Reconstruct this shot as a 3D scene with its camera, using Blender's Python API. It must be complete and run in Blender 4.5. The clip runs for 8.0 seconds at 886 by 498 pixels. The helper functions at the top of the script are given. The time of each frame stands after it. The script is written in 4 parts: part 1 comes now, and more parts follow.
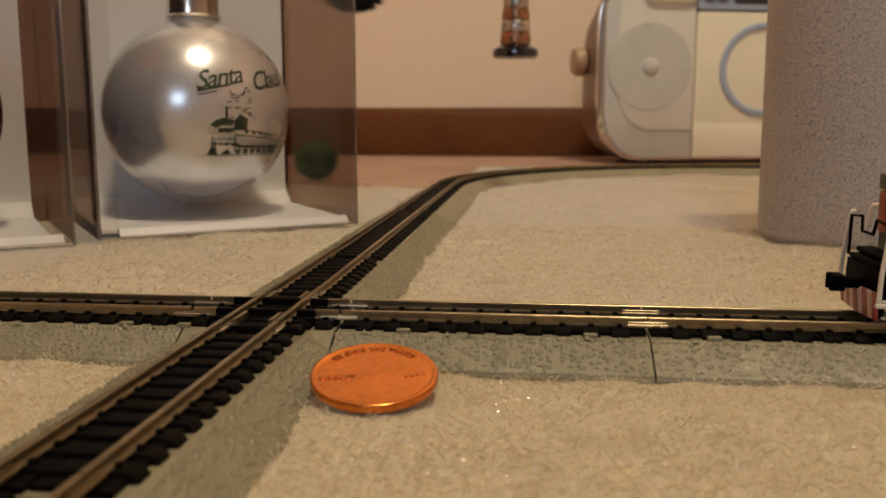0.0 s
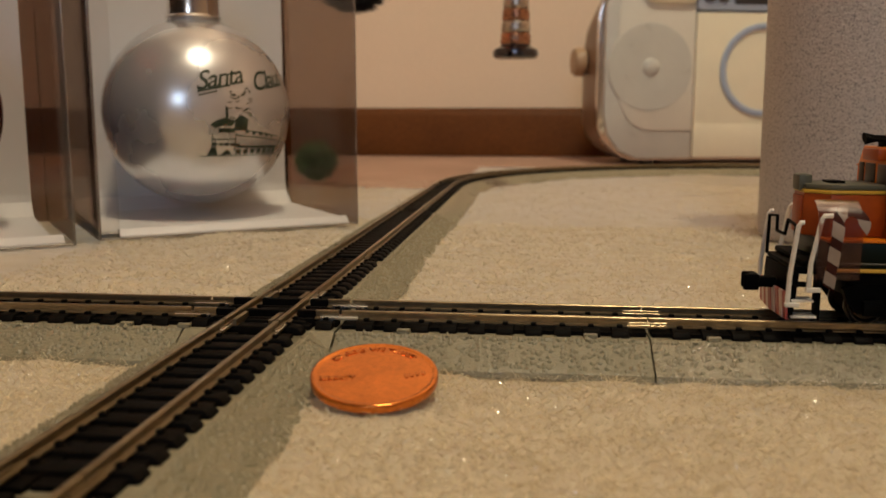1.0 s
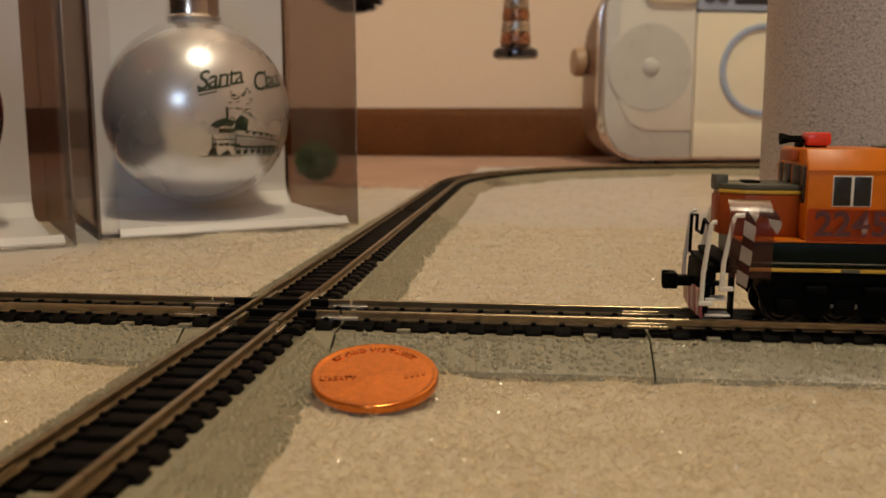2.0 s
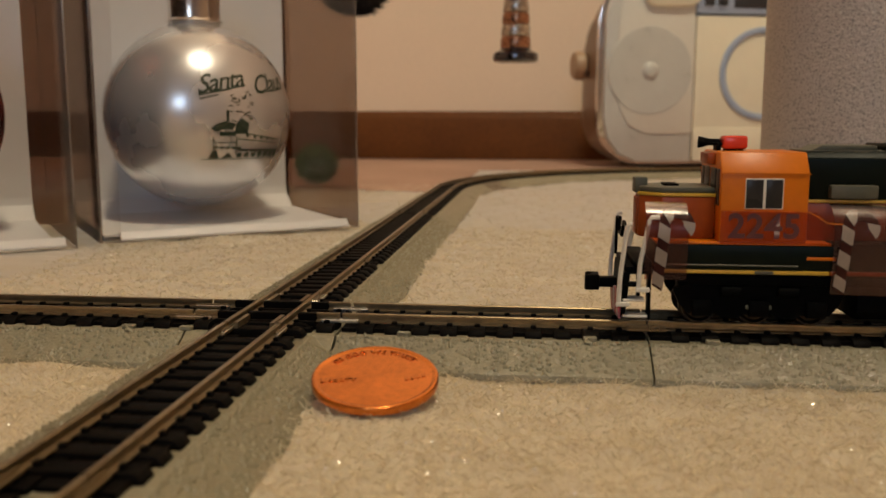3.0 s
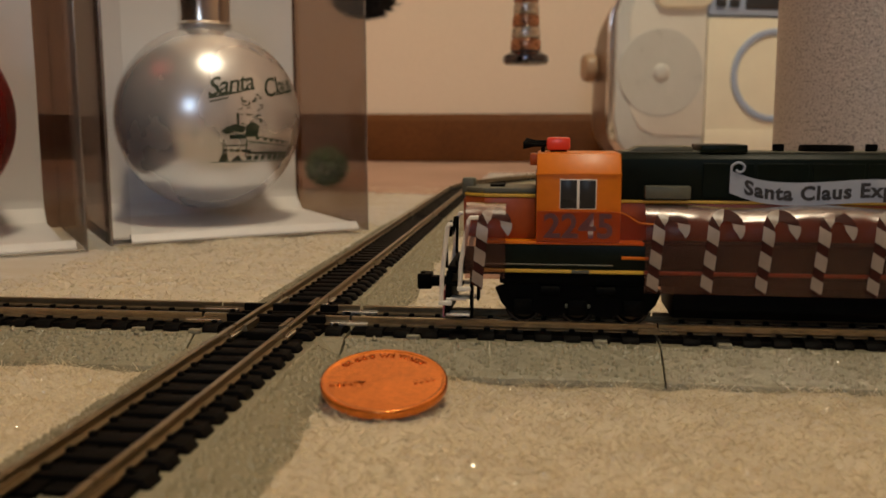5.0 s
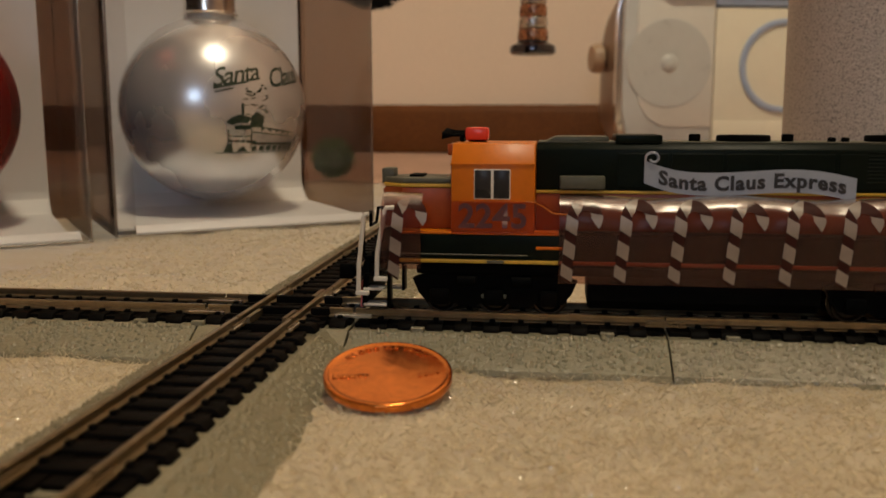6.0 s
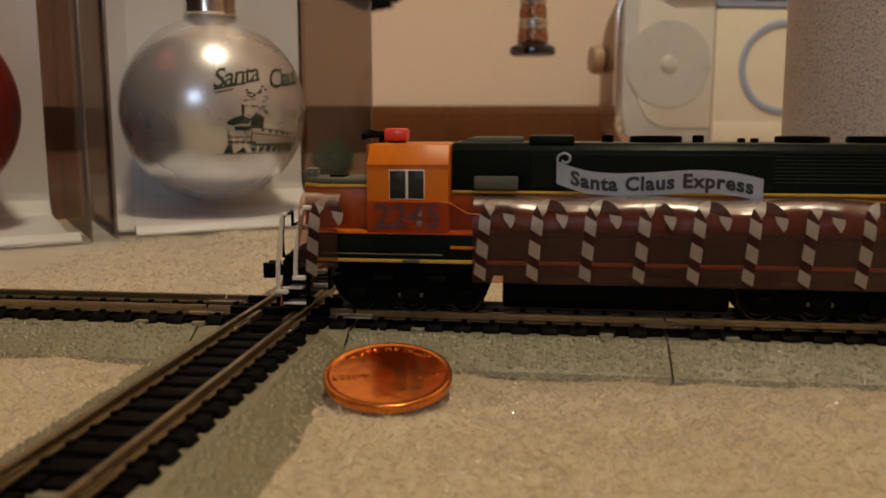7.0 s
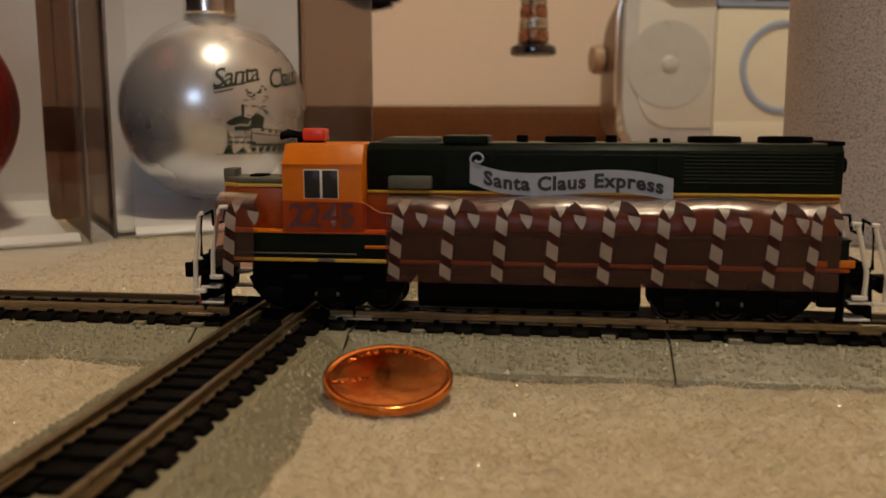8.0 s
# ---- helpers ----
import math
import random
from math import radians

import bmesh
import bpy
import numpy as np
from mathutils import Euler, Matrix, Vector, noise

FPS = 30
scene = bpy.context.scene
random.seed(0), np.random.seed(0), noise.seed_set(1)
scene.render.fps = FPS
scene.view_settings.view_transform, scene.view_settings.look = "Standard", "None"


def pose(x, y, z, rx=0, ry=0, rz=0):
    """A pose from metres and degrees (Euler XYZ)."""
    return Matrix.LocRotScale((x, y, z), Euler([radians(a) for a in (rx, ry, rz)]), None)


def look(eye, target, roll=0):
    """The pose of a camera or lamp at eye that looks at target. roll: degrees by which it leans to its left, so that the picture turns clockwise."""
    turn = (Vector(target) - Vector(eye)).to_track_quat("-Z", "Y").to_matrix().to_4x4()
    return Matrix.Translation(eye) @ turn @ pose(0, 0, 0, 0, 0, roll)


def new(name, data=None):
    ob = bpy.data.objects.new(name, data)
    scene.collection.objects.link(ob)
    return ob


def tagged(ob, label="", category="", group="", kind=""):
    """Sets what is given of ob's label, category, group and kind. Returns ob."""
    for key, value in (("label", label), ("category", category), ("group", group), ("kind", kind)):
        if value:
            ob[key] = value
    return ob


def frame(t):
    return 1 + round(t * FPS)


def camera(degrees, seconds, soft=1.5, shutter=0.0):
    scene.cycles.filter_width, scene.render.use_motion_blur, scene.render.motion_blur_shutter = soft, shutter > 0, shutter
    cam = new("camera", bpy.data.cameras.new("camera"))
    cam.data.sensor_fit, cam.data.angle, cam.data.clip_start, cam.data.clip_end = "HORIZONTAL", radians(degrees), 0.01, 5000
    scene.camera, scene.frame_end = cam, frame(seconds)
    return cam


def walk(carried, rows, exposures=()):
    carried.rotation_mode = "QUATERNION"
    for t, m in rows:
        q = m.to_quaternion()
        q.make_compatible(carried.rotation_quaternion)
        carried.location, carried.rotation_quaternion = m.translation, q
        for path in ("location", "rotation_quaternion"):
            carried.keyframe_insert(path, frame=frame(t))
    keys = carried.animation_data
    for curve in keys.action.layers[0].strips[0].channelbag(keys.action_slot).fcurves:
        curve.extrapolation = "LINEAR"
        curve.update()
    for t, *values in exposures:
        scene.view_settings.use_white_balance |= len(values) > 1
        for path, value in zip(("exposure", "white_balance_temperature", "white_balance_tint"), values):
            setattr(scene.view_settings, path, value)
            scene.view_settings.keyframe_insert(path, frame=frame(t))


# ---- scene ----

# The crossing of the two tracks is the origin; x runs along the train's track, z = 0 is the top of the snow blanket.
cam = camera(53.67, 8.0, soft=1.5)
cam.data.dof.use_dof = True
cam.data.dof.focus_distance = 0.182
cam.data.dof.aperture_fstop = 33.0
PATH = [
    (0, pose(0.04952, -0.15956, 0.04252, 81.445, -0.016, 6.088)),
    (0.5, pose(0.04949, -0.15966, 0.04256, 81.445, -0.040, 6.088)),
    (1, pose(0.04950, -0.15968, 0.04257, 81.462, -0.043, 6.091)),
    (1.5, pose(0.04947, -0.15968, 0.04264, 81.435, -0.040, 6.087)),
    (3, pose(0.04952, -0.16060, 0.04275, 81.660, -0.085, 6.090)),
    (3.5, pose(0.04947, -0.16032, 0.04268, 81.800, -0.088, 6.095)),
    (4, pose(0.04945, -0.16026, 0.04272, 81.815, -0.080, 6.115)),
    (4.5, pose(0.04955, -0.16050, 0.04277, 82.022, 0.000, 6.385)),
    (6, pose(0.04974, -0.15810, 0.04243, 81.270, 0.031, 7.214)),
    (6.5, pose(0.04980, -0.15840, 0.04252, 81.355, 0.045, 7.216)),
    (7, pose(0.04976, -0.15836, 0.04248, 81.330, 0.030, 7.205)),
    (7.5, pose(0.04970, -0.15760, 0.04256, 81.270, 0.060, 7.230)),
    (8, pose(0.04958, -0.15728, 0.04246, 81.335, 0.010, 7.230)),
]
walk(cam, PATH, exposures=[(0, -0.10), (1.7, -0.11), (4.5, -0.16), (6.0, -0.26), (8.0, -0.31)])

scene.cycles.transparent_max_bounces = 24

# ---- light ----
world = bpy.data.worlds.new("sky")
scene.world = world
world.use_nodes = True
sky = world.node_tree.nodes.new("ShaderNodeTexSky")
sky.sky_type, sky.sun_disc = "NISHITA", False
sky.sun_elevation, sky.sun_rotation = radians(12), radians(200)
world.node_tree.links.new(sky.outputs[0], world.node_tree.nodes["Background"].inputs[0])
world.node_tree.nodes["Background"].inputs[1].default_value = 0.08


def area(name, eye, target, size, watts, colour):
    lamp = bpy.data.lights.new(name, "AREA")
    lamp.shape, lamp.size, lamp.energy, lamp.color = "DISK", size, watts, colour
    ob = new(name, lamp)
    ob.matrix_basis = look(eye, target)
    return ob


area("ceiling_lamp_light", (0.36, -0.54, 2.26), (0.1, 0.915, 1.1), 0.36, 32.5, (1.0, 0.86, 0.605))
area("window_light", (-0.10, -4.38, 1.32), (0.0, 0.2, 0.1), 1.1, 15, (0.55, 0.74, 1.0))


# ---- materials ----
def nodes_of(name):
    m = bpy.data.materials.new(name)
    m.use_nodes = True
    return m, m.node_tree.nodes, m.node_tree.links, m.node_tree.nodes["Principled BSDF"]


def paint(name, colour, rough=0.5, metal=0.0, vary=0.15, scale=60.0, fine=900.0, bump=0.0, bump_scale=600.0, gloss=0.5, coat=0.0, per_object=0.0, spots=None, relief_mm=0.5, sheen=0.0, edge=1.0):
    """Colour with broad and fine variation, uneven roughness and fine relief; scales are per metre."""
    m, n, l, b = nodes_of(name)
    tc = n.new("ShaderNodeTexCoord")
    a = n.new("ShaderNodeTexNoise")
    a.inputs["Scale"].default_value, a.inputs["Detail"].default_value = scale, 5
    f = n.new("ShaderNodeTexNoise")
    f.inputs["Scale"].default_value, f.inputs["Detail"].default_value = fine, 3
    l.new(tc.outputs["Object"], a.inputs["Vector"])
    l.new(tc.outputs["Object"], f.inputs["Vector"])
    add = n.new("ShaderNodeMath")
    add.operation = "ADD"
    l.new(a.outputs["Fac"], add.inputs[0])
    l.new(f.outputs["Fac"], add.inputs[1])
    last = add.outputs[0]
    if per_object:
        info = n.new("ShaderNodeObjectInfo")
        mul = n.new("ShaderNodeMath")
        mul.operation = "MULTIPLY_ADD"
        mul.inputs[1].default_value = per_object
        l.new(info.outputs["Random"], mul.inputs[0])
        l.new(last, mul.inputs[2])
        last = mul.outputs[0]
    ramp = n.new("ShaderNodeMapRange")
    ramp.inputs["From Min"].default_value, ramp.inputs["From Max"].default_value = 0.6, 1.4
    ramp.inputs["To Min"].default_value, ramp.inputs["To Max"].default_value = 1 - vary, 1 + vary
    l.new(last, ramp.inputs["Value"])
    mix = n.new("ShaderNodeVectorMath")
    mix.operation = "SCALE"
    mix.inputs[0].default_value = colour
    l.new(ramp.outputs[0], mix.inputs["Scale"])
    out = mix.outputs[0]
    if spots:
        colour2, sscale, low, high = spots
        s = n.new("ShaderNodeTexNoise")
        s.inputs["Scale"].default_value, s.inputs["Detail"].default_value = sscale, 2
        l.new(tc.outputs["Object"], s.inputs["Vector"])
        sr = n.new("ShaderNodeMapRange")
        sr.inputs["From Min"].default_value, sr.inputs["From Max"].default_value = low, high
        l.new(s.outputs["Fac"], sr.inputs["Value"])
        mx = n.new("ShaderNodeMix")
        mx.data_type = "RGBA"
        mx.inputs["B"].default_value = (*colour2, 1)
        for sock in mx.inputs:
            if sock.name == "A" and sock.type == "RGBA":
                l.new(out, sock)
            if sock.name == "B" and sock.type == "RGBA":
                sock.default_value = (*colour2, 1)
        l.new(sr.outputs[0], mx.inputs[0])
        out = [o for o in mx.outputs if o.type == "RGBA"][0]
    l.new(out, b.inputs["Base Color"])
    rr = n.new("ShaderNodeMapRange")
    rr.inputs["To Min"].default_value, rr.inputs["To Max"].default_value = max(0.02, rough - 0.08), min(1, rough + 0.08)
    l.new(a.outputs["Fac"], rr.inputs["Value"])
    l.new(rr.outputs[0], b.inputs["Roughness"])
    b.inputs["Metallic"].default_value = metal
    b.inputs["Specular IOR Level"].default_value = gloss
    b.inputs["Coat Weight"].default_value = coat
    b.inputs["Coat Roughness"].default_value = 0.04
    b.inputs["Sheen Weight"].default_value, b.inputs["Sheen Roughness"].default_value = sheen, 0.35
    b.inputs["Specular Tint"].default_value = (edge, edge, edge, 1)
    if bump:
        h = n.new("ShaderNodeTexNoise")
        h.inputs["Scale"].default_value, h.inputs["Detail"].default_value = bump_scale, 4
        l.new(tc.outputs["Object"], h.inputs["Vector"])
        bp = n.new("ShaderNodeBump")
        bp.inputs["Strength"].default_value, bp.inputs["Distance"].default_value = bump, relief_mm / 1000
        l.new(h.outputs["Fac"], bp.inputs["Height"])
        l.new(bp.outputs[0], b.inputs["Normal"])
    return m


def clear(name, tint, rough=0.05, weight=1.0, haze=0.0, base_gloss=0.03, milk=(0.75, 0.7, 0.66), power=4.0):
    """Thin clear plastic: light passes, and its gloss grows at a flat angle."""
    m, n, l, b = nodes_of(name)
    n.remove(b)
    t = n.new("ShaderNodeBsdfTransparent")
    t.inputs[0].default_value = (*tint, 1)
    g = n.new("ShaderNodeBsdfGlossy")
    g.inputs["Roughness"].default_value = rough
    fr = n.new("ShaderNodeLayerWeight")
    fr.inputs[0].default_value = 0.5
    pw = n.new("ShaderNodeMath")
    pw.operation = "POWER"
    pw.inputs[1].default_value = power
    l.new(fr.outputs["Facing"], pw.inputs[0])
    mul = n.new("ShaderNodeMath")
    mul.operation = "MULTIPLY_ADD"
    mul.inputs[1].default_value = 0.6 * weight
    mul.inputs[2].default_value = base_gloss
    l.new(pw.outputs[0], mul.inputs[0])
    mx = n.new("ShaderNodeMixShader")
    l.new(mul.outputs[0], mx.inputs[0])
    base = t.outputs[0]
    if haze:
        d = n.new("ShaderNodeBsdfDiffuse")
        d.inputs[0].default_value = (*milk, 1)
        tc = n.new("ShaderNodeTexCoord")
        no = n.new("ShaderNodeTexNoise")
        no.inputs["Scale"].default_value = 40
        l.new(tc.outputs["Object"], no.inputs["Vector"])
        mr = n.new("ShaderNodeMapRange")
        mr.inputs["To Max"].default_value = haze * 2
        l.new(no.outputs["Fac"], mr.inputs["Value"])
        m2 = n.new("ShaderNodeMixShader")
        l.new(mr.outputs[0], m2.inputs[0])
        l.new(base, m2.inputs[1])
        l.new(d.outputs[0], m2.inputs[2])
        base = m2.outputs[0]
    l.new(base, mx.inputs[1])
    l.new(g.outputs[0], mx.inputs[2])
    l.new(mx.outputs[0], n["Material Output"].inputs["Surface"])
    return m


def fibre_material():
    m, n, l, b = nodes_of("snow_fibre")
    g = n.new("ShaderNodeNewGeometry")
    ramp = n.new("ShaderNodeValToRGB")
    ramp.color_ramp.elements[0].color = (0.66, 0.585, 0.44, 1)
    ramp.color_ramp.elements[1].color = (0.92, 0.855, 0.68, 1)
    l.new(g.outputs["Random Per Island"], ramp.inputs[0])
    l.new(ramp.outputs[0], b.inputs["Base Color"])
    rr = n.new("ShaderNodeMapRange")
    rr.inputs["To Min"].default_value, rr.inputs["To Max"].default_value = 0.1, 0.5
    l.new(g.outputs["Random Per Island"], rr.inputs["Value"])
    l.new(rr.outputs[0], b.inputs["Roughness"])
    b.inputs["Specular IOR Level"].default_value = 0.7
    # fine fibres let light through
    tr = n.new("ShaderNodeBsdfTranslucent")
    l.new(ramp.outputs[0], tr.inputs["Color"])
    mx = n.new("ShaderNodeMixShader")
    mx.inputs[0].default_value = 0.6
    l.new(b.outputs[0], mx.inputs[1])
    l.new(tr.outputs[0], mx.inputs[2])
    l.new(mx.outputs[0], n["Material Output"].inputs["Surface"])
    return m


M = dict(
    wall=paint("wall_paint", (0.83, 0.685, 0.545), 0.7, vary=0.05, scale=4, fine=500, bump=0.15, bump_scale=300),
    # Unseen walls set darker than the north wall to cut bounced light.
    far_wall=paint("unseen_wall_paint", (0.66, 0.52, 0.40), 0.8, vary=0.06, scale=4, fine=500),
    wood=paint("stained_wood", (0.12, 0.042, 0.010), 0.5, gloss=0.12, vary=0.3, scale=14, fine=300, bump=0.1),
    carpet=paint("carpet", (0.42, 0.275, 0.215), 0.95, vary=0.22, scale=9, fine=700, bump=0.8, bump_scale=900, gloss=0.1),
    ceiling=paint("ceiling_paint", (0.78, 0.74, 0.68), 0.9, vary=0.04, scale=3),
    snow=paint("snow_fleece", (0.57, 0.50, 0.375), 0.8, vary=0.08, scale=60, fine=1500, bump=0.2, bump_scale=1600, gloss=0.35, sheen=1.0),
    fibre=fibre_material(),
    glitter=paint("glitter_flake", (0.97, 0.95, 0.9), 0.28, metal=1.0, vary=0.05),
    bed=paint("roadbed_plastic", (0.235, 0.212, 0.140), 0.3, vary=0.14, scale=150, fine=1800, bump=0.5, bump_scale=1300, gloss=0.6, relief_mm=0.6),
    bed_gloss=paint("glossy_roadbed_plastic", (0.245, 0.222, 0.150), 0.13, vary=0.14, scale=150, fine=1800, bump=0.6, bump_scale=1200, gloss=0.8, relief_mm=0.6),
    tie=paint("tie_plastic", (0.0035, 0.0028, 0.0024), 0.55, vary=0.3, per_object=0.3, bump=0.2, gloss=0.05),
    rail=paint("nickel_silver", (0.29, 0.22, 0.13), 0.3, metal=0.78, vary=0.25, scale=90, fine=700),
    joiner=paint("bright_steel", (0.74, 0.71, 0.66), 0.26, metal=1.0, vary=0.12),
    copper=paint("coin_copper", (0.74, 0.24, 0.055), 0.14, metal=1.0, vary=0.22, scale=180, fine=1200, bump=0.08, bump_scale=500),
    struck=paint("struck_copper", (0.70, 0.225, 0.052), 0.2, metal=1.0, vary=0.2, scale=400, fine=1800, bump=0.3, bump_scale=900),
    silver=paint("silver_glass", (0.82, 0.83, 0.86), 0.27, metal=0.66, vary=0.06, scale=25, fine=300, coat=1.0, edge=0.6),
    redball=paint("red_glass", (0.55, 0.03, 0.02), 0.22, metal=0.6, vary=0.06),
    cap=paint("cap_metal", (0.75, 0.72, 0.68), 0.18, metal=1.0, vary=0.1),
    card=paint("white_card", (0.84, 0.83, 0.83), 0.42, vary=0.05, scale=30),
    clear=clear("clear_plastic", (0.97, 0.96, 0.955), 0.05, 1.0),
    crease=clear("creased_plastic", (0.86, 0.83, 0.81), 0.14, 1.0, 0.10, 0.22),
    # Clear side panels and flap: dark reflections are put into the tint.
    dim=clear("dark_mirror_plastic", (0.44, 0.37, 0.335), 0.09, 0.25),
    dim_slight=clear("faint_mirror_plastic", (0.60, 0.54, 0.51), 0.09, 0.35),
    print=paint("green_print", (0.02, 0.045, 0.025), 0.5, vary=0.2),
    tumbler=paint("speckled_grey", (0.50, 0.46, 0.46), 0.45, vary=0.10, scale=30, fine=1200, bump=0.6, bump_scale=900, spots=((0.22, 0.205, 0.215), 1500, 0.50, 0.70)),
    cream=paint("cream_plastic", (0.82, 0.77, 0.62), 0.4, vary=0.04),
    grille=paint("pearl_grey_plastic", (0.70, 0.69, 0.64), 0.45, vary=0.06, scale=20),
    cone=paint("cone_grey", (0.56, 0.57, 0.55), 0.3, vary=0.06),
    blue=paint("pale_blue_plastic", (0.36, 0.44, 0.60), 0.4, vary=0.05),
    dark=paint("dark_plastic", (0.035, 0.035, 0.04), 0.4, vary=0.2),
    brown=paint("bronze_plastic", (0.24, 0.16, 0.11), 0.35, vary=0.1, metal=0.3),
    chrome=paint("chrome", (0.75, 0.72, 0.70), 0.10, metal=1.0, vary=0.1),
    band=paint("copper_band", (0.42, 0.22, 0.14), 0.28, metal=1.0, vary=0.5, scale=300, bump=0.8, bump_scale=500),
    dull_band=paint("silver_band", (0.55, 0.50, 0.46), 0.25, metal=1.0, vary=0.4, scale=300, bump=0.8, bump_scale=500),
    # Chrome with the reflected dark of the room put into its base colour.
    room_toned_chrome=paint("room_toned_chrome", (0.10, 0.10, 0.12), 0.12, metal=1.0, vary=0.2),
    green=paint("green_yarn", (0.035, 0.19, 0.012), 0.9, vary=0.4, scale=200),
    fuzz=paint("dark_fuzz", (0.02, 0.018, 0.022), 0.9, vary=0.4, scale=200),
    thread=paint("thread", (0.05, 0.05, 0.05), 0.7),
    tan=paint("tan_plastic", (0.42, 0.28, 0.17), 0.4, vary=0.1),
)


M["red_glow"], _, _, bulb = nodes_of("red_bulb")
bulb.inputs["Base Color"].default_value = (0.6, 0.03, 0.02, 1)
bulb.inputs["Emission Color"].default_value = (1.0, 0.10, 0.05, 1)
bulb.inputs["Emission Strength"].default_value = 130

# Radial flow lines of the struck coin: the gloss stretches round the centre.
coin_nodes, coin_links = M["copper"].node_tree.nodes, M["copper"].node_tree.links
flow = coin_nodes.new("ShaderNodeTangent")
flow.direction_type, flow.axis = "RADIAL", "Z"
coin_links.new(flow.outputs[0], coin_nodes["Principled BSDF"].inputs["Tangent"])
coin_nodes["Principled BSDF"].inputs["Anisotropic"].default_value = 0.75


# ---- mesh helpers, in millimetres ----
def finish(bm, material, smooth=True, angle=35):
    me = bpy.data.meshes.new("mesh")
    bmesh.ops.scale(bm, vec=(0.001,) * 3, verts=bm.verts)
    bmesh.ops.recalc_face_normals(bm, faces=bm.faces)
    bm.to_mesh(me)
    bm.free()
    me.materials.append(material)
    if smooth:
        me.shade_smooth()
        me.set_sharp_from_angle(angle=radians(angle))
    return me


def part(name, bm, material, parent=None, label="", smooth=True, angle=35):
    """One mesh object of its own under a thing or under a part."""
    ob = new(name, finish(bm, material, smooth, angle) if isinstance(bm, bmesh.types.BMesh) else bm)
    if parent is not None:
        ob.parent = parent
    if label:
        ob["label"] = label
    return ob


def box(bm, x0, x1, y0, y1, z0, z1, bevel=0.0, segments=2):
    made = bmesh.ops.create_cube(bm, size=1.0)["verts"]
    for v in made:
        v.co = Vector((x0 + (v.co.x + 0.5) * (x1 - x0), y0 + (v.co.y + 0.5) * (y1 - y0), z0 + (v.co.z + 0.5) * (z1 - z0)))
    if bevel:
        edges = list({e for v in made for e in v.link_edges})
        bmesh.ops.bevel(bm, geom=edges, offset=bevel, segments=segments, affect="EDGES", profile=0.5)
    return bm


def prism(bm, outline, axis, a, b, bevel=0.0):
    """Extrudes a closed outline (pairs in the two other axes, in order) along an axis from a to b."""
    def at(p, w):
        return {"x": (w, p[0], p[1]), "y": (p[0], w, p[1]), "z": (p[0], p[1], w)}[axis]
    va = [bm.verts.new(at(p, a)) for p in outline]
    vb = [bm.verts.new(at(p, b)) for p in outline]
    faces = [bm.faces.new(va), bm.faces.new(vb[::-1])]
    k = len(outline)
    for i in range(k):
        faces.append(bm.faces.new((va[i], vb[i], vb[(i + 1) % k], va[(i + 1) % k])))
    if bevel:
        bmesh.ops.recalc_face_normals(bm, faces=faces)
        bmesh.ops.bevel(bm, geom=list({e for f in faces for e in f.edges}), offset=bevel, segments=2, affect="EDGES", profile=0.5)
    return bm


def lathe(bm, profile, centre=(0, 0, 0), axis="z", steps=32):
    """Turns pairs of radius and height about an axis."""
    cx, cy, cz = centre
    rings = []
    for r, h in profile:
        if r < 1e-6:
            pts = [(0.0, 0.0, h)]
        else:
            pts = [(r * math.cos(2 * math.pi * i / steps), r * math.sin(2 * math.pi * i / steps), h) for i in range(steps)]
        ring = []
        for x, y, z in pts:
            q = {"z": (x, y, z), "y": (x, z, y), "x": (z, x, y)}[axis]
            ring.append(bm.verts.new((q[0] + cx, q[1] + cy, q[2] + cz)))
        rings.append(ring)
    for p, q in zip(rings, rings[1:]):
        for i in range(steps):
            j = (i + 1) % steps
            if len(p) == 1 and len(q) == 1:
                continue
            if len(p) == 1:
                bm.faces.new((p[0], q[i], q[j]))
            elif len(q) == 1:
                bm.faces.new((p[i], p[j], q[0]))
            else:
                bm.faces.new((p[i], p[j], q[j], q[i]))
    return bm


def disc(r, h0, h1, bevel=0.0):
    b = bevel
    return [(0, h0), (r - b, h0), (r, h0 + b), (r, h1 - b), (r - b, h1), (0, h1)] if b else [(0, h0), (r, h0), (r, h1), (0, h1)]


def tube(bm, points, r, steps=8):
    """A round bar along a line of points."""
    pts = [Vector(p) for p in points]
    rings = []
    up = Vector((0.13, 0.31, 0.94))
    for i, p in enumerate(pts):
        d = (pts[min(i + 1, len(pts) - 1)] - pts[max(i - 1, 0)]).normalized()
        s = d.cross(up).normalized()
        t = d.cross(s).normalized()
        rings.append([bm.verts.new(p + (s * math.cos(2 * math.pi * k / steps) + t * math.sin(2 * math.pi * k / steps)) * r) for k in range(steps)])
    for p, q in zip(rings, rings[1:]):
        for i in range(steps):
            bm.faces.new((p[i], p[(i + 1) % steps], q[(i + 1) % steps], q[i]))
    bm.faces.new(rings[0][::-1])
    bm.faces.new(rings[-1])
    return bm


def B():
    return bmesh.new()


def thing(name, m, label, category, group="", kind=""):
    ob = new(name)
    ob.empty_display_size = 0.005
    ob.matrix_basis = m
    return tagged(ob, label, category, group, kind)


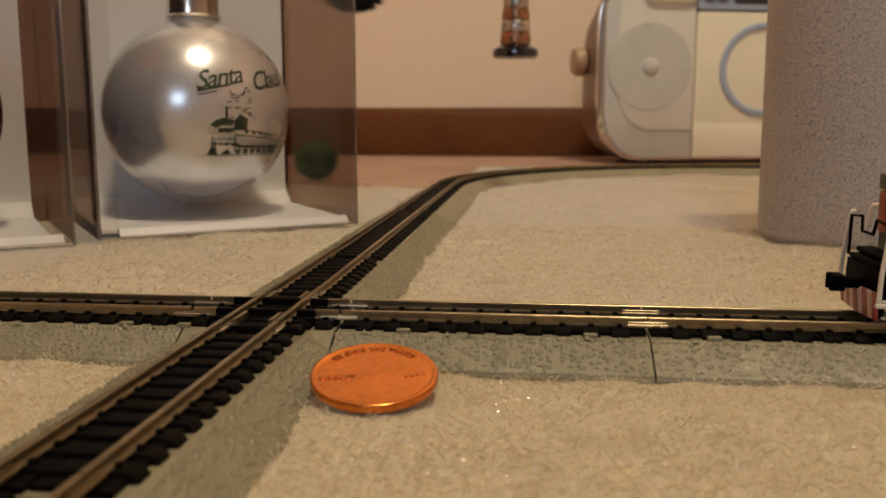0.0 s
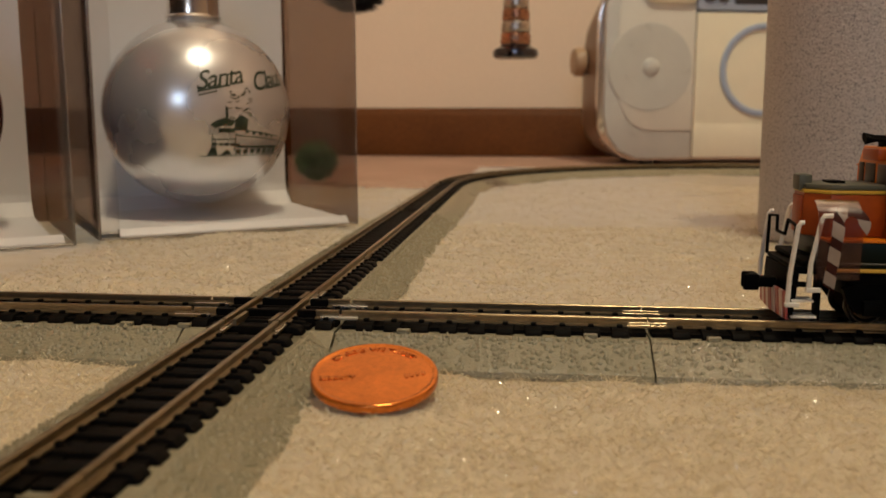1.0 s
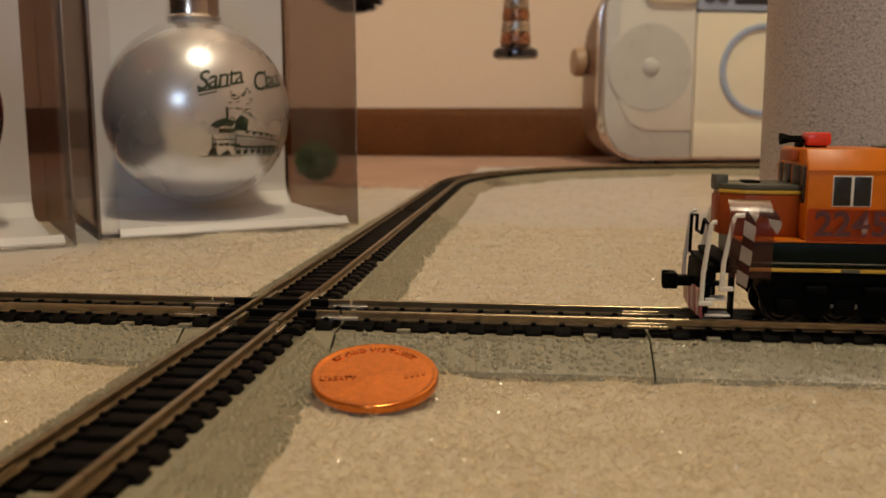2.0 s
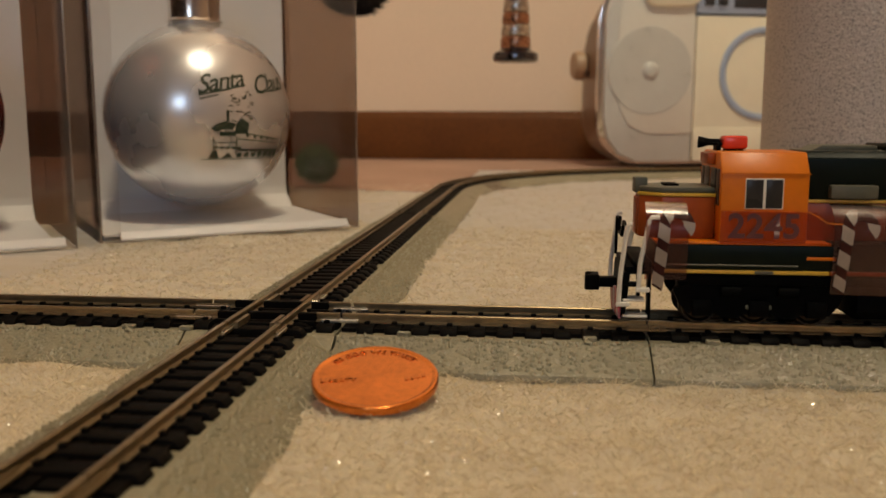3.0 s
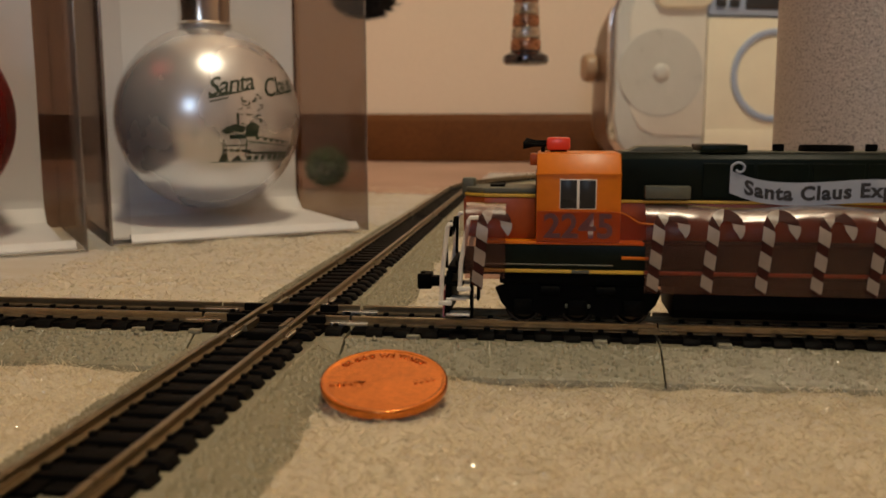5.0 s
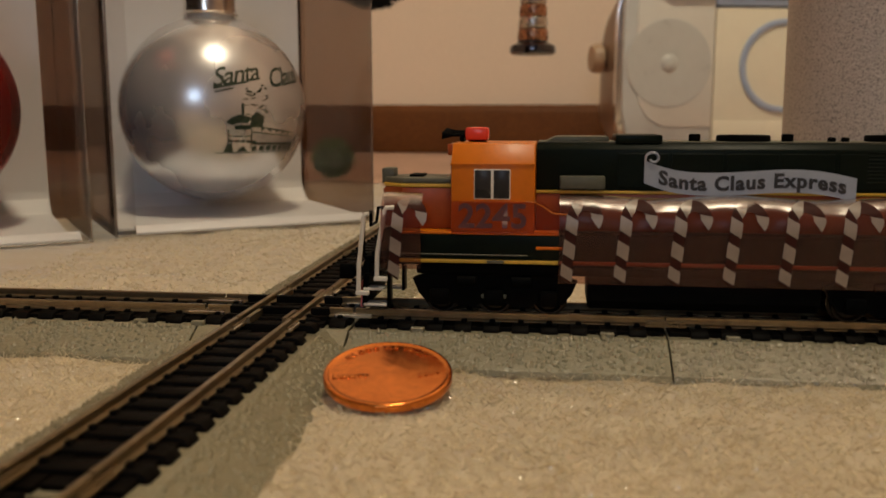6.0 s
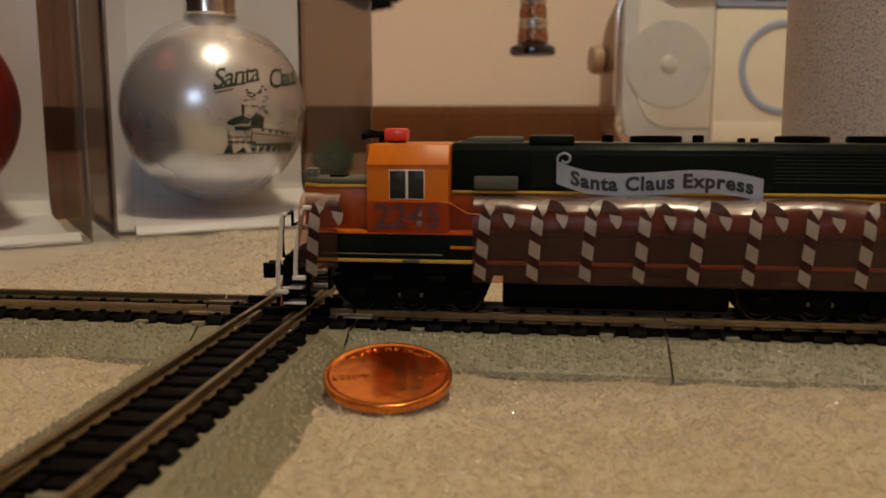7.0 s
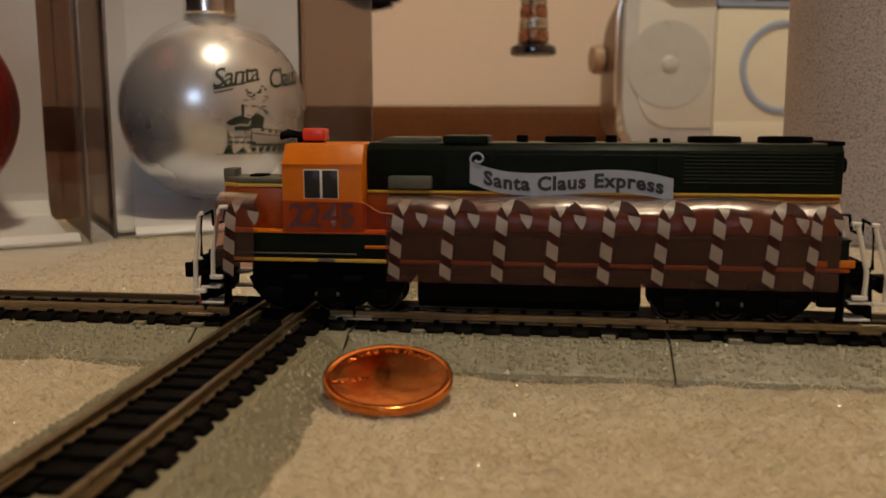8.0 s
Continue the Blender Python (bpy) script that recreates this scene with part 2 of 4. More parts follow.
def letters(text, size, shear=0.0, spacing=1.0, bold=0.0):
    """Flat letters in millimetres as a bmesh in the xy plane, centred."""
    cu = bpy.data.curves.new("text", "FONT")
    cu.body, cu.size, cu.shear, cu.space_character, cu.offset = text, size, shear, spacing, bold
    cu.align_x, cu.align_y, cu.resolution_u = "CENTER", "CENTER", 3
    ob = new("text", cu)
    bpy.context.view_layer.update()
    me = bpy.data.meshes.new_from_object(ob.evaluated_get(bpy.context.evaluated_depsgraph_get()))
    bpy.data.objects.remove(ob)
    bm = B()
    bm.from_mesh(me)
    bpy.data.meshes.remove(me)
    return bm


# ---- the room ----
def room():
    x0, x1, y0, y1, zc = -1600, 1700, -4400, 915, 2400
    def slab(name, *a, mat, label):
        tagged(part(name, box(B(), *a), mat, None), label, "wall" if "wall" in name else name, kind="structure")
    slab("floor", x0 - 100, x1 + 100, y0 - 100, y1 + 100, -60, -4, mat=M["carpet"], label="dusty pink beige carpet floor under the snow blanket")
    slab("wall_north", x0 - 100, x1 + 100, y1, y1 + 100, -3, zc, mat=M["wall"], label="warm beige painted wall behind the toy layout")
    slab("wall_west", x0 - 100, x0, y0, y1 - 2, -3, zc, mat=M["far_wall"], label="unseen side wall of the room, darkened to cut bounced light")
    slab("wall_east", x1, x1 + 100, y0, y1 - 2, -3, zc, mat=M["far_wall"], label="unseen side wall of the room, darkened to cut bounced light")
    bm = B()
    for a in ((x0 - 100, -720, -3, zc), (520, x1 + 100, -3, zc), (-720, 520, -3, 720), (-720, 520, 1920, zc)):
        box(bm, a[0], a[1], y0 - 100, y0 - 2, a[2], a[3])
    tagged(part("wall_south", bm, M["far_wall"]), "unseen wall with a window opening, darkened to cut bounced light", "wall", kind="structure")
    slab("ceiling", x0 - 100, x1 + 100, y0 - 100, y1 + 100, zc + 3, zc + 60, mat=M["ceiling"], label="plain off-white painted ceiling of the room")
    bm = B()
    prism(bm, [(y1 - 13, -3), (y1 - 1, -3), (y1 - 1, 54), (y1 - 6, 54), (y1 - 10, 49), (y1 - 13, 44)], "x", x0 + 2, x1 - 2)
    tagged(part("baseboard", bm, M["wood"]), "dark brown stained wooden baseboard along the wall", "baseboard", kind="structure")


room()


# ---- track ----
def rail_mesh(length):
    """A rail from the foot at z 0 to the head at z 1.6, along x."""
    p = [(-0.95, 0), (0.95, 0), (0.95, 0.22), (0.28, 0.4), (0.28, 0.98), (0.42, 1.1), (0.42, 1.5), (0.33, 1.6), (-0.33, 1.6), (-0.42, 1.5), (-0.42, 1.1), (-0.28, 0.98), (-0.28, 0.4), (-0.95, 0.22)]
    return prism(B(), p, "x", 0, length)


def tie_mesh():
    bm = B()
    prism(bm, [(-8.9, 3.8), (8.9, 3.8), (8.9, 4.9), (8.1, 5.75), (7.2, 5.9), (-7.2, 5.9), (-8.1, 5.75), (-8.9, 4.9)], "x", -1.55, 1.55, 0.3)
    for s in (-4.85, 4.85):
        for d in (-1.25, 1.25):
            box(bm, -0.5, 0.5, s + d - 0.45, s + d + 0.45, 5.7, 6.4, 0.12, 1)
    return finish(bm, M["tie"])


TIE = tie_mesh()


def bed_outline():
    return [(-18, -0.6), (18, -0.6), (17.6, 0.5), (10.2, 4.3), (9.7, 4.6), (-9.7, 4.6), (-10.2, 4.3), (-17.6, 0.5)]


def grains(length, seed):
    """Fine moulded ballast grains on the shoulders and slopes of a roadbed along x."""
    rng = random.Random(seed)
    v, f = [], []
    def grain(x, s, side):
        if s < 10.0:
            c, n = Vector((x, side * s, 4.58)), Vector((0, 0, 1))
        else:
            c, n = Vector((x, side * s, 4.3 - (s - 10.2) * 3.8 / 7.4)), Vector((0, side * 0.457, 0.889))
        a = n.orthogonal().normalized()
        b = n.cross(a)
        r = rng.uniform(0.42, 0.70)
        turn = rng.uniform(0, 6.28)
        k = len(v)
        for i in range(6):
            q = turn + i * math.pi / 3
            v.append(c + (a * math.cos(q) + b * math.sin(q)) * r * rng.uniform(0.8, 1.2) - n * 0.04)
        v.append(c + n * rng.uniform(0.42, 0.75))
        f.extend([(k + i, k + (i + 1) % 6, k + 6) for i in range(6)])
    for side in (-1, 1):
        x = 0.4
        while x < length - 0.4:
            grain(x, 10.1 + rng.uniform(-0.15, 0.3), side)
            x += rng.uniform(0.5, 0.95)
        for _ in range(int(length * 6)):
            grain(rng.uniform(0.4, length - 0.4), rng.uniform(10.1, 17.2), side)
    me = bpy.data.meshes.new("grains")
    me.from_pydata([(p / 1000)[:] for p in v], [], f)
    me.shade_smooth()
    return me


def straight(m, length, label="straight model track section on grey plastic roadbed", bed="bed"):
    """A track section from x 0 to its length in its own space."""
    t = thing("track_section", m, label, "model track", "toy railway track")
    part("roadbed", prism(B(), bed_outline(), "x", 0.12, length - 0.12, 0.16), M[bed], t, "grey moulded plastic roadbed", angle=20)
    bm = B()
    for s in (-4.85, 4.85):
        box(bm, 0.5, length - 0.5, s - 2.9, s + 2.9, 4.5, 5.35)
    box(bm, 1.5, length - 1.5, -1.6, 1.6, 4.5, 5.2)
    part("tie_strip", bm, M["tie"], t)
    if length < 125 or bed == "bed_gloss":
        me = grains(length, int(length * 10))
        me.materials.append(M[bed])
        tagged(part("ballast_grain", me, None, t, "fine grey moulded ballast grain"), kind="stuff")
    for s in (-4.85, 4.85):
        ob = part("rail", rail_mesh(length - 0.3), M["rail"], t, "tarnished nickel silver rail")
        ob.location = (0.00015, s / 1000, 0.0059)
        bm = B()
        box(bm, length - 3.6, length + 3.4, s - 1.1, s + 1.1, 5.75, 5.95, 0.05, 1)
        for d in (-1, 1):
            box(bm, length - 3.6, length + 3.4, s + d * 1.02 - 0.12, s + d * 1.02 + 0.12, 5.85, 6.3, 0.05, 1)
            box(bm, length - 3.4, length + 3.2, s + d * 0.5 - 0.16, s + d * 0.5 + 0.16, 6.1, 6.7, 0.05, 1)
        part("rail_joiner", bm, M["rail"], t, "folded metal rail joiner")
    n = int((length - 2.0) / 5.05)
    for i in range(n):
        ob = part("tie", TIE, None, t)
        ob.location.x = ((length - (n - 1) * 5.05) / 2 + i * 5.05) / 1000
    return t


def curve_section(cx, cy, radius, a0, a1):
    """A curved section about (cx, cy), from angle a0 to a1 in degrees."""
    t = thing("track_section", pose(cx / 1000, cy / 1000, 0), "curved model track section on grey plastic roadbed", "model track", "toy railway track")
    steps = 14
    def sweep(outline, name, mat, dz=0.0, dr=0.0, label=""):
        bm = B()
        rings = []
        for i in range(steps + 1):
            a = radians(a0 + (a1 - a0) * i / steps)
            rings.append([bm.verts.new(((radius + dr + y) * math.cos(a), (radius + dr + y) * math.sin(a), z + dz)) for y, z in outline])
        k = len(outline)
        for p, q in zip(rings, rings[1:]):
            for i in range(k):
                bm.faces.new((p[i], p[(i + 1) % k], q[(i + 1) % k], q[i]))
        bm.faces.new(rings[0])
        bm.faces.new(rings[-1][::-1])
        part(name, bm, mat, t, label, angle=30)
    sweep(bed_outline(), "roadbed", M["bed"], label="grey moulded plastic roadbed")
    rail = [(-0.95, 0), (0.95, 0), (0.95, 0.22), (0.28, 0.4), (0.42, 1.1), (0.42, 1.5), (0.33, 1.6), (-0.33, 1.6), (-0.42, 1.5), (-0.42, 1.1), (-0.28, 0.4), (-0.95, 0.22)]
    for s in (-4.85, 4.85):
        sweep(rail, "rail", M["rail"], 5.9, s, "tarnished nickel silver rail")
        sweep([(-2.9, 4.5), (2.9, 4.5), (2.9, 5.35), (-2.9, 5.35)], "tie_strip", M["tie"], 0, s)
    n = int(radius * radians(abs(a1 - a0)) / 5.05)
    for i in range(n):
        a = a0 + (a1 - a0) * (i + 0.5) / n
        ob = part("tie", TIE, None, t)
        ob.matrix_basis = Matrix.Translation((radius * math.cos(radians(a)) / 1000, radius * math.sin(radians(a)) / 1000, 0)) @ pose(0, 0, 0, 0, 0, a + 90)
    return t


def crossing():
    t = thing("track_crossing", pose(0, 0, 0), "square model track crossing with black plastic frogs", "model track", "toy railway track")
    bm = B()
    prism(bm, bed_outline(), "x", -13.9, 13.9)
    prism(bm, [(y, z - 0.06) for y, z in bed_outline()], "y", -13.9, 13.9)
    part("roadbed", bm, M["bed"], t, "grey moulded plastic roadbed", angle=20)
    bm = B()
    box(bm, -9.3, 9.3, -9.3, 9.3, 4.3, 5.5, 0.2)
    for s in (-4.85, 4.85):
        for a in (-1, 1):
            box(bm, a * 11.4 - 2.2, a * 11.4 + 2.2, s - 1.7, s + 1.7, 4.4, 5.5)
            box(bm, s - 1.7, s + 1.7, a * 11.4 - 2.2, a * 11.4 + 2.2, 4.4, 5.5)
    part("tie_strip", bm, M["tie"], t)
    for a in (-11.6, -6.9, -2.3, 2.3, 6.9, 11.6):
        ob = part("tie", TIE, None, t)
        ob.matrix_basis = pose(0, a / 1000, 0.0002, 0, 0, 90)
    for a in (-11.6, 11.6):
        part("tie", TIE, None, t).location.x = a / 1000
    for s in (-4.85, 4.85):
        ob = part("rail", rail_mesh(27.6), M["rail"], t, "tarnished nickel silver rail")
        ob.matrix_basis = Matrix.Translation((s / 1000, -0.0138, 0.00593)) @ pose(0, 0, 0, 0, 0, 90)
        for d in (-1, 1):
            bm = B()
            prism(bm, [(0.4, 5.9), (1.2, 5.9), (1.2, 7.2), (0.4, 7.2)], "y", *((-13, -6.2) if d < 0 else (6.2, 13)))
            ob = part("guard_rail", bm, M["rail"], t)
            ob.location.x = (s + (0.75 if s < 0 else -2.35)) / 1000
        bm = B()
        for x0, x1 in ((-9.5, -5.9), (-3.7, 3.7), (5.9, 9.5)):
            box(bm, x0, x1, s - 0.6, s + 0.6, 5.4, 7.42, 0.12, 1)
        for d in (-1, 1):
            box(bm, -9.5, 9.5, s + d * 1.9 - 0.5, s + d * 1.9 + 0.5, 5.0, 6.3, 0.12, 1)
        part("frog", bm, M["tie"], t, "black plastic frog")
        for x0 in (-13.8, 9.4):
            ob = part("rail", rail_mesh(4.4), M["rail"], t, "tarnished nickel silver rail")
            ob.location = (x0 / 1000, s / 1000, 0.0059)
        for r in range(4):
            bm = B()
            box(bm, 10.4, 17.4, s - 1.1, s + 1.1, 5.75, 6.35, 0.12, 1)
            ob = part("rail_joiner", bm, M["joiner"], t, "bright folded steel rail joiner")
            ob.matrix_basis = pose(0, 0, 0.0001, 0, 0, 90 * r)


crossing()
NEAR_TRACK = [
    straight(pose(0.0142, 0, 0), 55.3),
    straight(pose(0.0695, 0, 0), 127.0, "straight model track section on shinier grey roadbed", "bed_gloss"),
    straight(pose(-0.0695, 0, 0), 55.3),
    straight(pose(0.1965, 0, 0), 127.0),
    straight(pose(-0.1965, 0, 0), 127.0),
]
for a, b in ((14.2, 65), (65, 186), (186, 322), (-81, -14.2), (-208, -81)):
    straight(pose(0, a / 1000, 0, 0, 0, 90), b - a)
for i in range(3):
    curve_section(211, 322, 211, 180 - 30 * i, 150 - 30 * i)
straight(pose(0.211, 0.533, 0), 127)
straight(pose(0.338, 0.533, 0), 127)


for x in [26.4, 59.3, 80.3, -25.1, -14.1]:
    # pale moulded clips between the ties on the near shoulder
    tab = part("roadbed_clip", box(B(), -1.2, 1.2, -9.8, -8.6, 4.5, 5.35, 0.15, 1), M["bed"], NEAR_TRACK[0 if 14.2 < x < 69.5 else 1 if x > 0 else 2])
    tab.location.x = (x - (14.2, 69.5, -69.5)[0 if 14.2 < x < 69.5 else 1 if x > 0 else 2]) / 1000


# ---- snow blanket ----
def relief(x, y):
    """Height of the blanket in millimetres."""
    h = 0.9 * noise.noise((x * 0.02, y * 0.02, 3.1)) + 1.0 * noise.noise((x * 0.11, y * 0.11, 7.7)) + 0.42 * noise.noise((x * 0.3, y * 0.3, 1.2))
    d = math.hypot(x + 105, y - 145) / 115
    if y < 330:
        e = min(abs(abs(x) - 18.6), abs(abs(y) - 18.6))
        h -= 0.25 * max(0.0, 1 - e / 2.0)
    return h - 0.1 + 2.6 * math.exp(-d ** 4) + 1.5 * math.exp(-(math.hypot(x - 28, y + 41) / 11) ** 2)


def snow_blanket():
    verts, faces = [], []
    xs = [-420 + 12 * i for i in range(28)] + [-84 + 1.5 * i for i in range(170)] + [171 + 12 * i for i in range(34)]
    ys = [-330 + 12 * i for i in range(18)] + [-114 + 1.5 * i for i in range(200)] + [186 + 8 * i for i in range(53)]
    for y in ys:
        for x in xs:
            verts.append((x / 1000, y / 1000, relief(x, y) / 1000))
    w = len(xs)
    def edge(x):
        return 372 + 8 * math.sin(x * 0.05) if x < 0 else 606 + 6 * math.sin(x * 0.07)
    for j in range(len(ys) - 1):
        for i in range(w - 1):
            if ys[j] < edge(xs[i]):
                faces.append((j * w + i, j * w + i + 1, (j + 1) * w + i + 1, (j + 1) * w + i))
    me = bpy.data.meshes.new("snow")
    me.from_pydata(verts, [], faces)
    me.materials.append(M["snow"])
    me.shade_smooth()
    ob = tagged(new("snow_blanket", me), "off-white glittering fleece snow blanket under the toy railway", "snow blanket", kind="structure")
    ob.modifiers.new("thick", "SOLIDIFY").thickness = 0.003
    rng = np.random.default_rng(4)
    v, f = [], []
    def add(count, x0, x1, y0, y1, length, width):
        for _ in range(count):
            x, y = rng.uniform(x0, x1), rng.uniform(y0, y1)
            if (abs(x) < 16.8 and y < 330) or abs(y) < 16.8:
                continue
            a, e = rng.uniform(0, 2 * math.pi), rng.uniform(-0.1, 0.9)
            s = length * rng.uniform(0.4, 1.5)
            d = Vector((math.cos(a) * math.cos(e), math.sin(a) * math.cos(e), math.sin(e)))
            side = d.cross(Vector((rng.normal(), rng.normal(), rng.normal()))).normalized() * width
            p = Vector((x, y, relief(x, y) - 0.1))
            mid = p + d * s * 0.55 + Vector((rng.normal(), rng.normal(), rng.normal())) * s * 0.1
            tip = p + d * s - Vector((0, 0, s * 0.25))
            k = len(v)
            v.extend([(q / 1000)[:] for q in (p - side, p + side, mid + side, mid - side, tip)])
            f.extend([(k, k + 1, k + 2, k + 3), (k + 3, k + 2, k + 4)])
    add(90000, -60, 130, -112, 30, 2.3, 0.055)
    add(60000, -90, 175, 16, 190, 2.0, 0.07)
    add(8000, -110, 240, 190, 420, 2.0, 0.09)
    me = bpy.data.meshes.new("fibres")
    me.from_pydata(v, [], f)
    me.materials.append(M["fibre"])
    gv, gf = [], []
    for _ in range(80000):
        x, y = rng.uniform(-80, 170), rng.uniform(-110, 170)
        if (abs(x) < 16.8 and y < 330) or abs(y) < 16.8:
            continue
        n = Vector(rng.normal(size=3)).normalized()
        a = n.orthogonal().normalized() * rng.uniform(0.065, 0.115)
        b = n.cross(a).normalized() * rng.uniform(0.065, 0.115)
        p = Vector((x, y, relief(x, y) + rng.uniform(0.2, 0.9)))
        k = len(gv)
        gv.extend([(q / 1000)[:] for q in (p + a, p + b, p - a, p - b)])
        gf.append((k, k + 1, k + 2, k + 3))
    gm = bpy.data.meshes.new("glitter")
    gm.from_pydata(gv, [], gf)
    gm.materials.append(M["glitter"])
    tagged(new("snow_glitter", gm), "tiny sparkling glitter flakes in the fleece snow blanket", "glitter", kind="stuff")
    tagged(new("snow_fibres", me), "fine glittering loose fibres on the fleece snow blanket", "fibres", kind="stuff")


snow_blanket()


# ---- coin ----
def penny():
    t = thing("coin", pose(0.0260, -0.0353, 0.0044, 12.6, -0.5, 10.5), "shiny copper one cent coin leaning on the roadbed", "coin")
    r, h = 9.52, 0.75
    part("blank", lathe(B(), [(0, -h), (r - 0.5, -h), (r - 0.15, -h + 0.08), (r, -h + 0.3), (r, h - 0.3), (r - 0.15, h - 0.06), (r - 0.55, h), (r - 0.8, h - 0.17), (r - 0.95, h - 0.2), (r - 1.2, h - 0.2), (4, h - 0.2), (0, h - 0.2)], steps=96), M["copper"], t, angle=50)
    def raised(bm, place):
        """Lifts flat letters a little off the field and sets each corner by place(x, y)."""
        top = bmesh.ops.extrude_face_region(bm, geom=list(bm.faces))["geom"]
        up = {v for v in top if isinstance(v, bmesh.types.BMVert)}
        for v in bm.verts:
            x, y = place(v.co.x, v.co.y)
            v.co = Vector((x, y, h - 0.06 if v in up else h - 0.24))
        return bm
    def arc(x, y):
        a = radians(90) - x / 7.5
        return (7.5 + y) * math.cos(a), (7.5 + y) * math.sin(a)
    part("raised_lettering", raised(letters("IN GOD WE TRUST", 1.45, 0, 1.15, 0.03), arc), M["struck"], t, "raised capital lettering", smooth=False)
    part("raised_lettering", raised(letters("LIBERTY", 1.35, 0, 1.1, 0.03), lambda x, y: (x - 5.5, y - 1.1)), M["struck"], t, "raised capital lettering", smooth=False)
    bm = B()
    for i in range(4):
        box(bm, 4.4 + 0.85 * i, 4.95 + 0.85 * i, -1.6 + 0.25 * i, -0.5 + 0.25 * i, h - 0.24, h - 0.06, 0.05, 1)
    part("raised_bar", bm, M["struck"], t)


penny()


# ---- boxed ornaments ----
def ornament_box(m, group, right, inset):
    """A clear box with a white card insert; the front left corner is the origin, width along x, depth along y."""
    W, D, H = 91, 76, 150
    t = thing("ornament_box", m, "clear plastic gift box with a white card insert", "gift box", group)
    def panel(name, *a, mat="clear"):
        part(name, box(B(), *a), M[mat], t, "clear thin plastic panel").visible_shadow = False
    panel("front_panel", 0.4, W - 0.4, 0, 0.3, 0.2, H)
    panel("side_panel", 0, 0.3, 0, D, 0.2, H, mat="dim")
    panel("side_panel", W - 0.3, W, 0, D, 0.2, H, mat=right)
    panel("glue_flap", 0.6, 0.9, 0.6, 15, 0.2, H, mat="dim_slight")
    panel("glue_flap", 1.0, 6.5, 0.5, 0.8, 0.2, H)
    # Made-up dark strip that hides the bright wall past the card's edge.
    panel("gap_strip", W - inset + 0.1, W - 0.4, D - 3.2, D - 2.9, 0.2, H, mat="dim")
    panel("lid", 0, W, 0, D, H + 0.1, H + 0.4)
    bm = B()
    for x, y in ((0.2, 0.2), (W - 0.2, 0.2), (0.2, D - 0.2), (W - 0.2, D - 0.2)):
        tube(bm, [(x, y, 0.2), (x, y, H)], 0.35, 6)
    tube(bm, [(0.2, 0.2, 0.4), (W - 0.2, 0.2, 0.4)], 0.35, 6)
    tube(bm, [(W - 0.2, 0.2, 0.4), (W - 0.2, D - 0.2, 0.4)], 0.35, 6)
    part("fold", bm, M["crease"], t, "shiny creased plastic edge")
    bm = B()
    prof = [(D - 3.5, H - 2)]
    for i in range(9):
        a = radians(90 * i / 8)
        prof.append((D - 3.5 - 9 * (1 - math.cos(a)), 12 - 9 * math.sin(a)))
    prof += [(6.6, 2.2), (6.6, 1.4), (D - 12, 2.2), (D - 4.5, 8), (D - 2.8, 13), (D - 2.8, H - 2)]
    prism(bm, prof, "x", 2.0, W - inset)
    part("card_insert", bm, M["card"], t, "white folded card back and base", angle=30)
    bm = B()
    prism(bm, [(6.4, 2.9), (4.6, 3.4), (3.6, 3.2), (1.5, 1.2), (1.5, 0.5), (3.8, 2.3), (6.4, 2.0)], "x", 6.8, W - 3.0, 0.12)
    part("card_lip", bm, M["card"], t, "bright white folded card lip", angle=30)
    return t


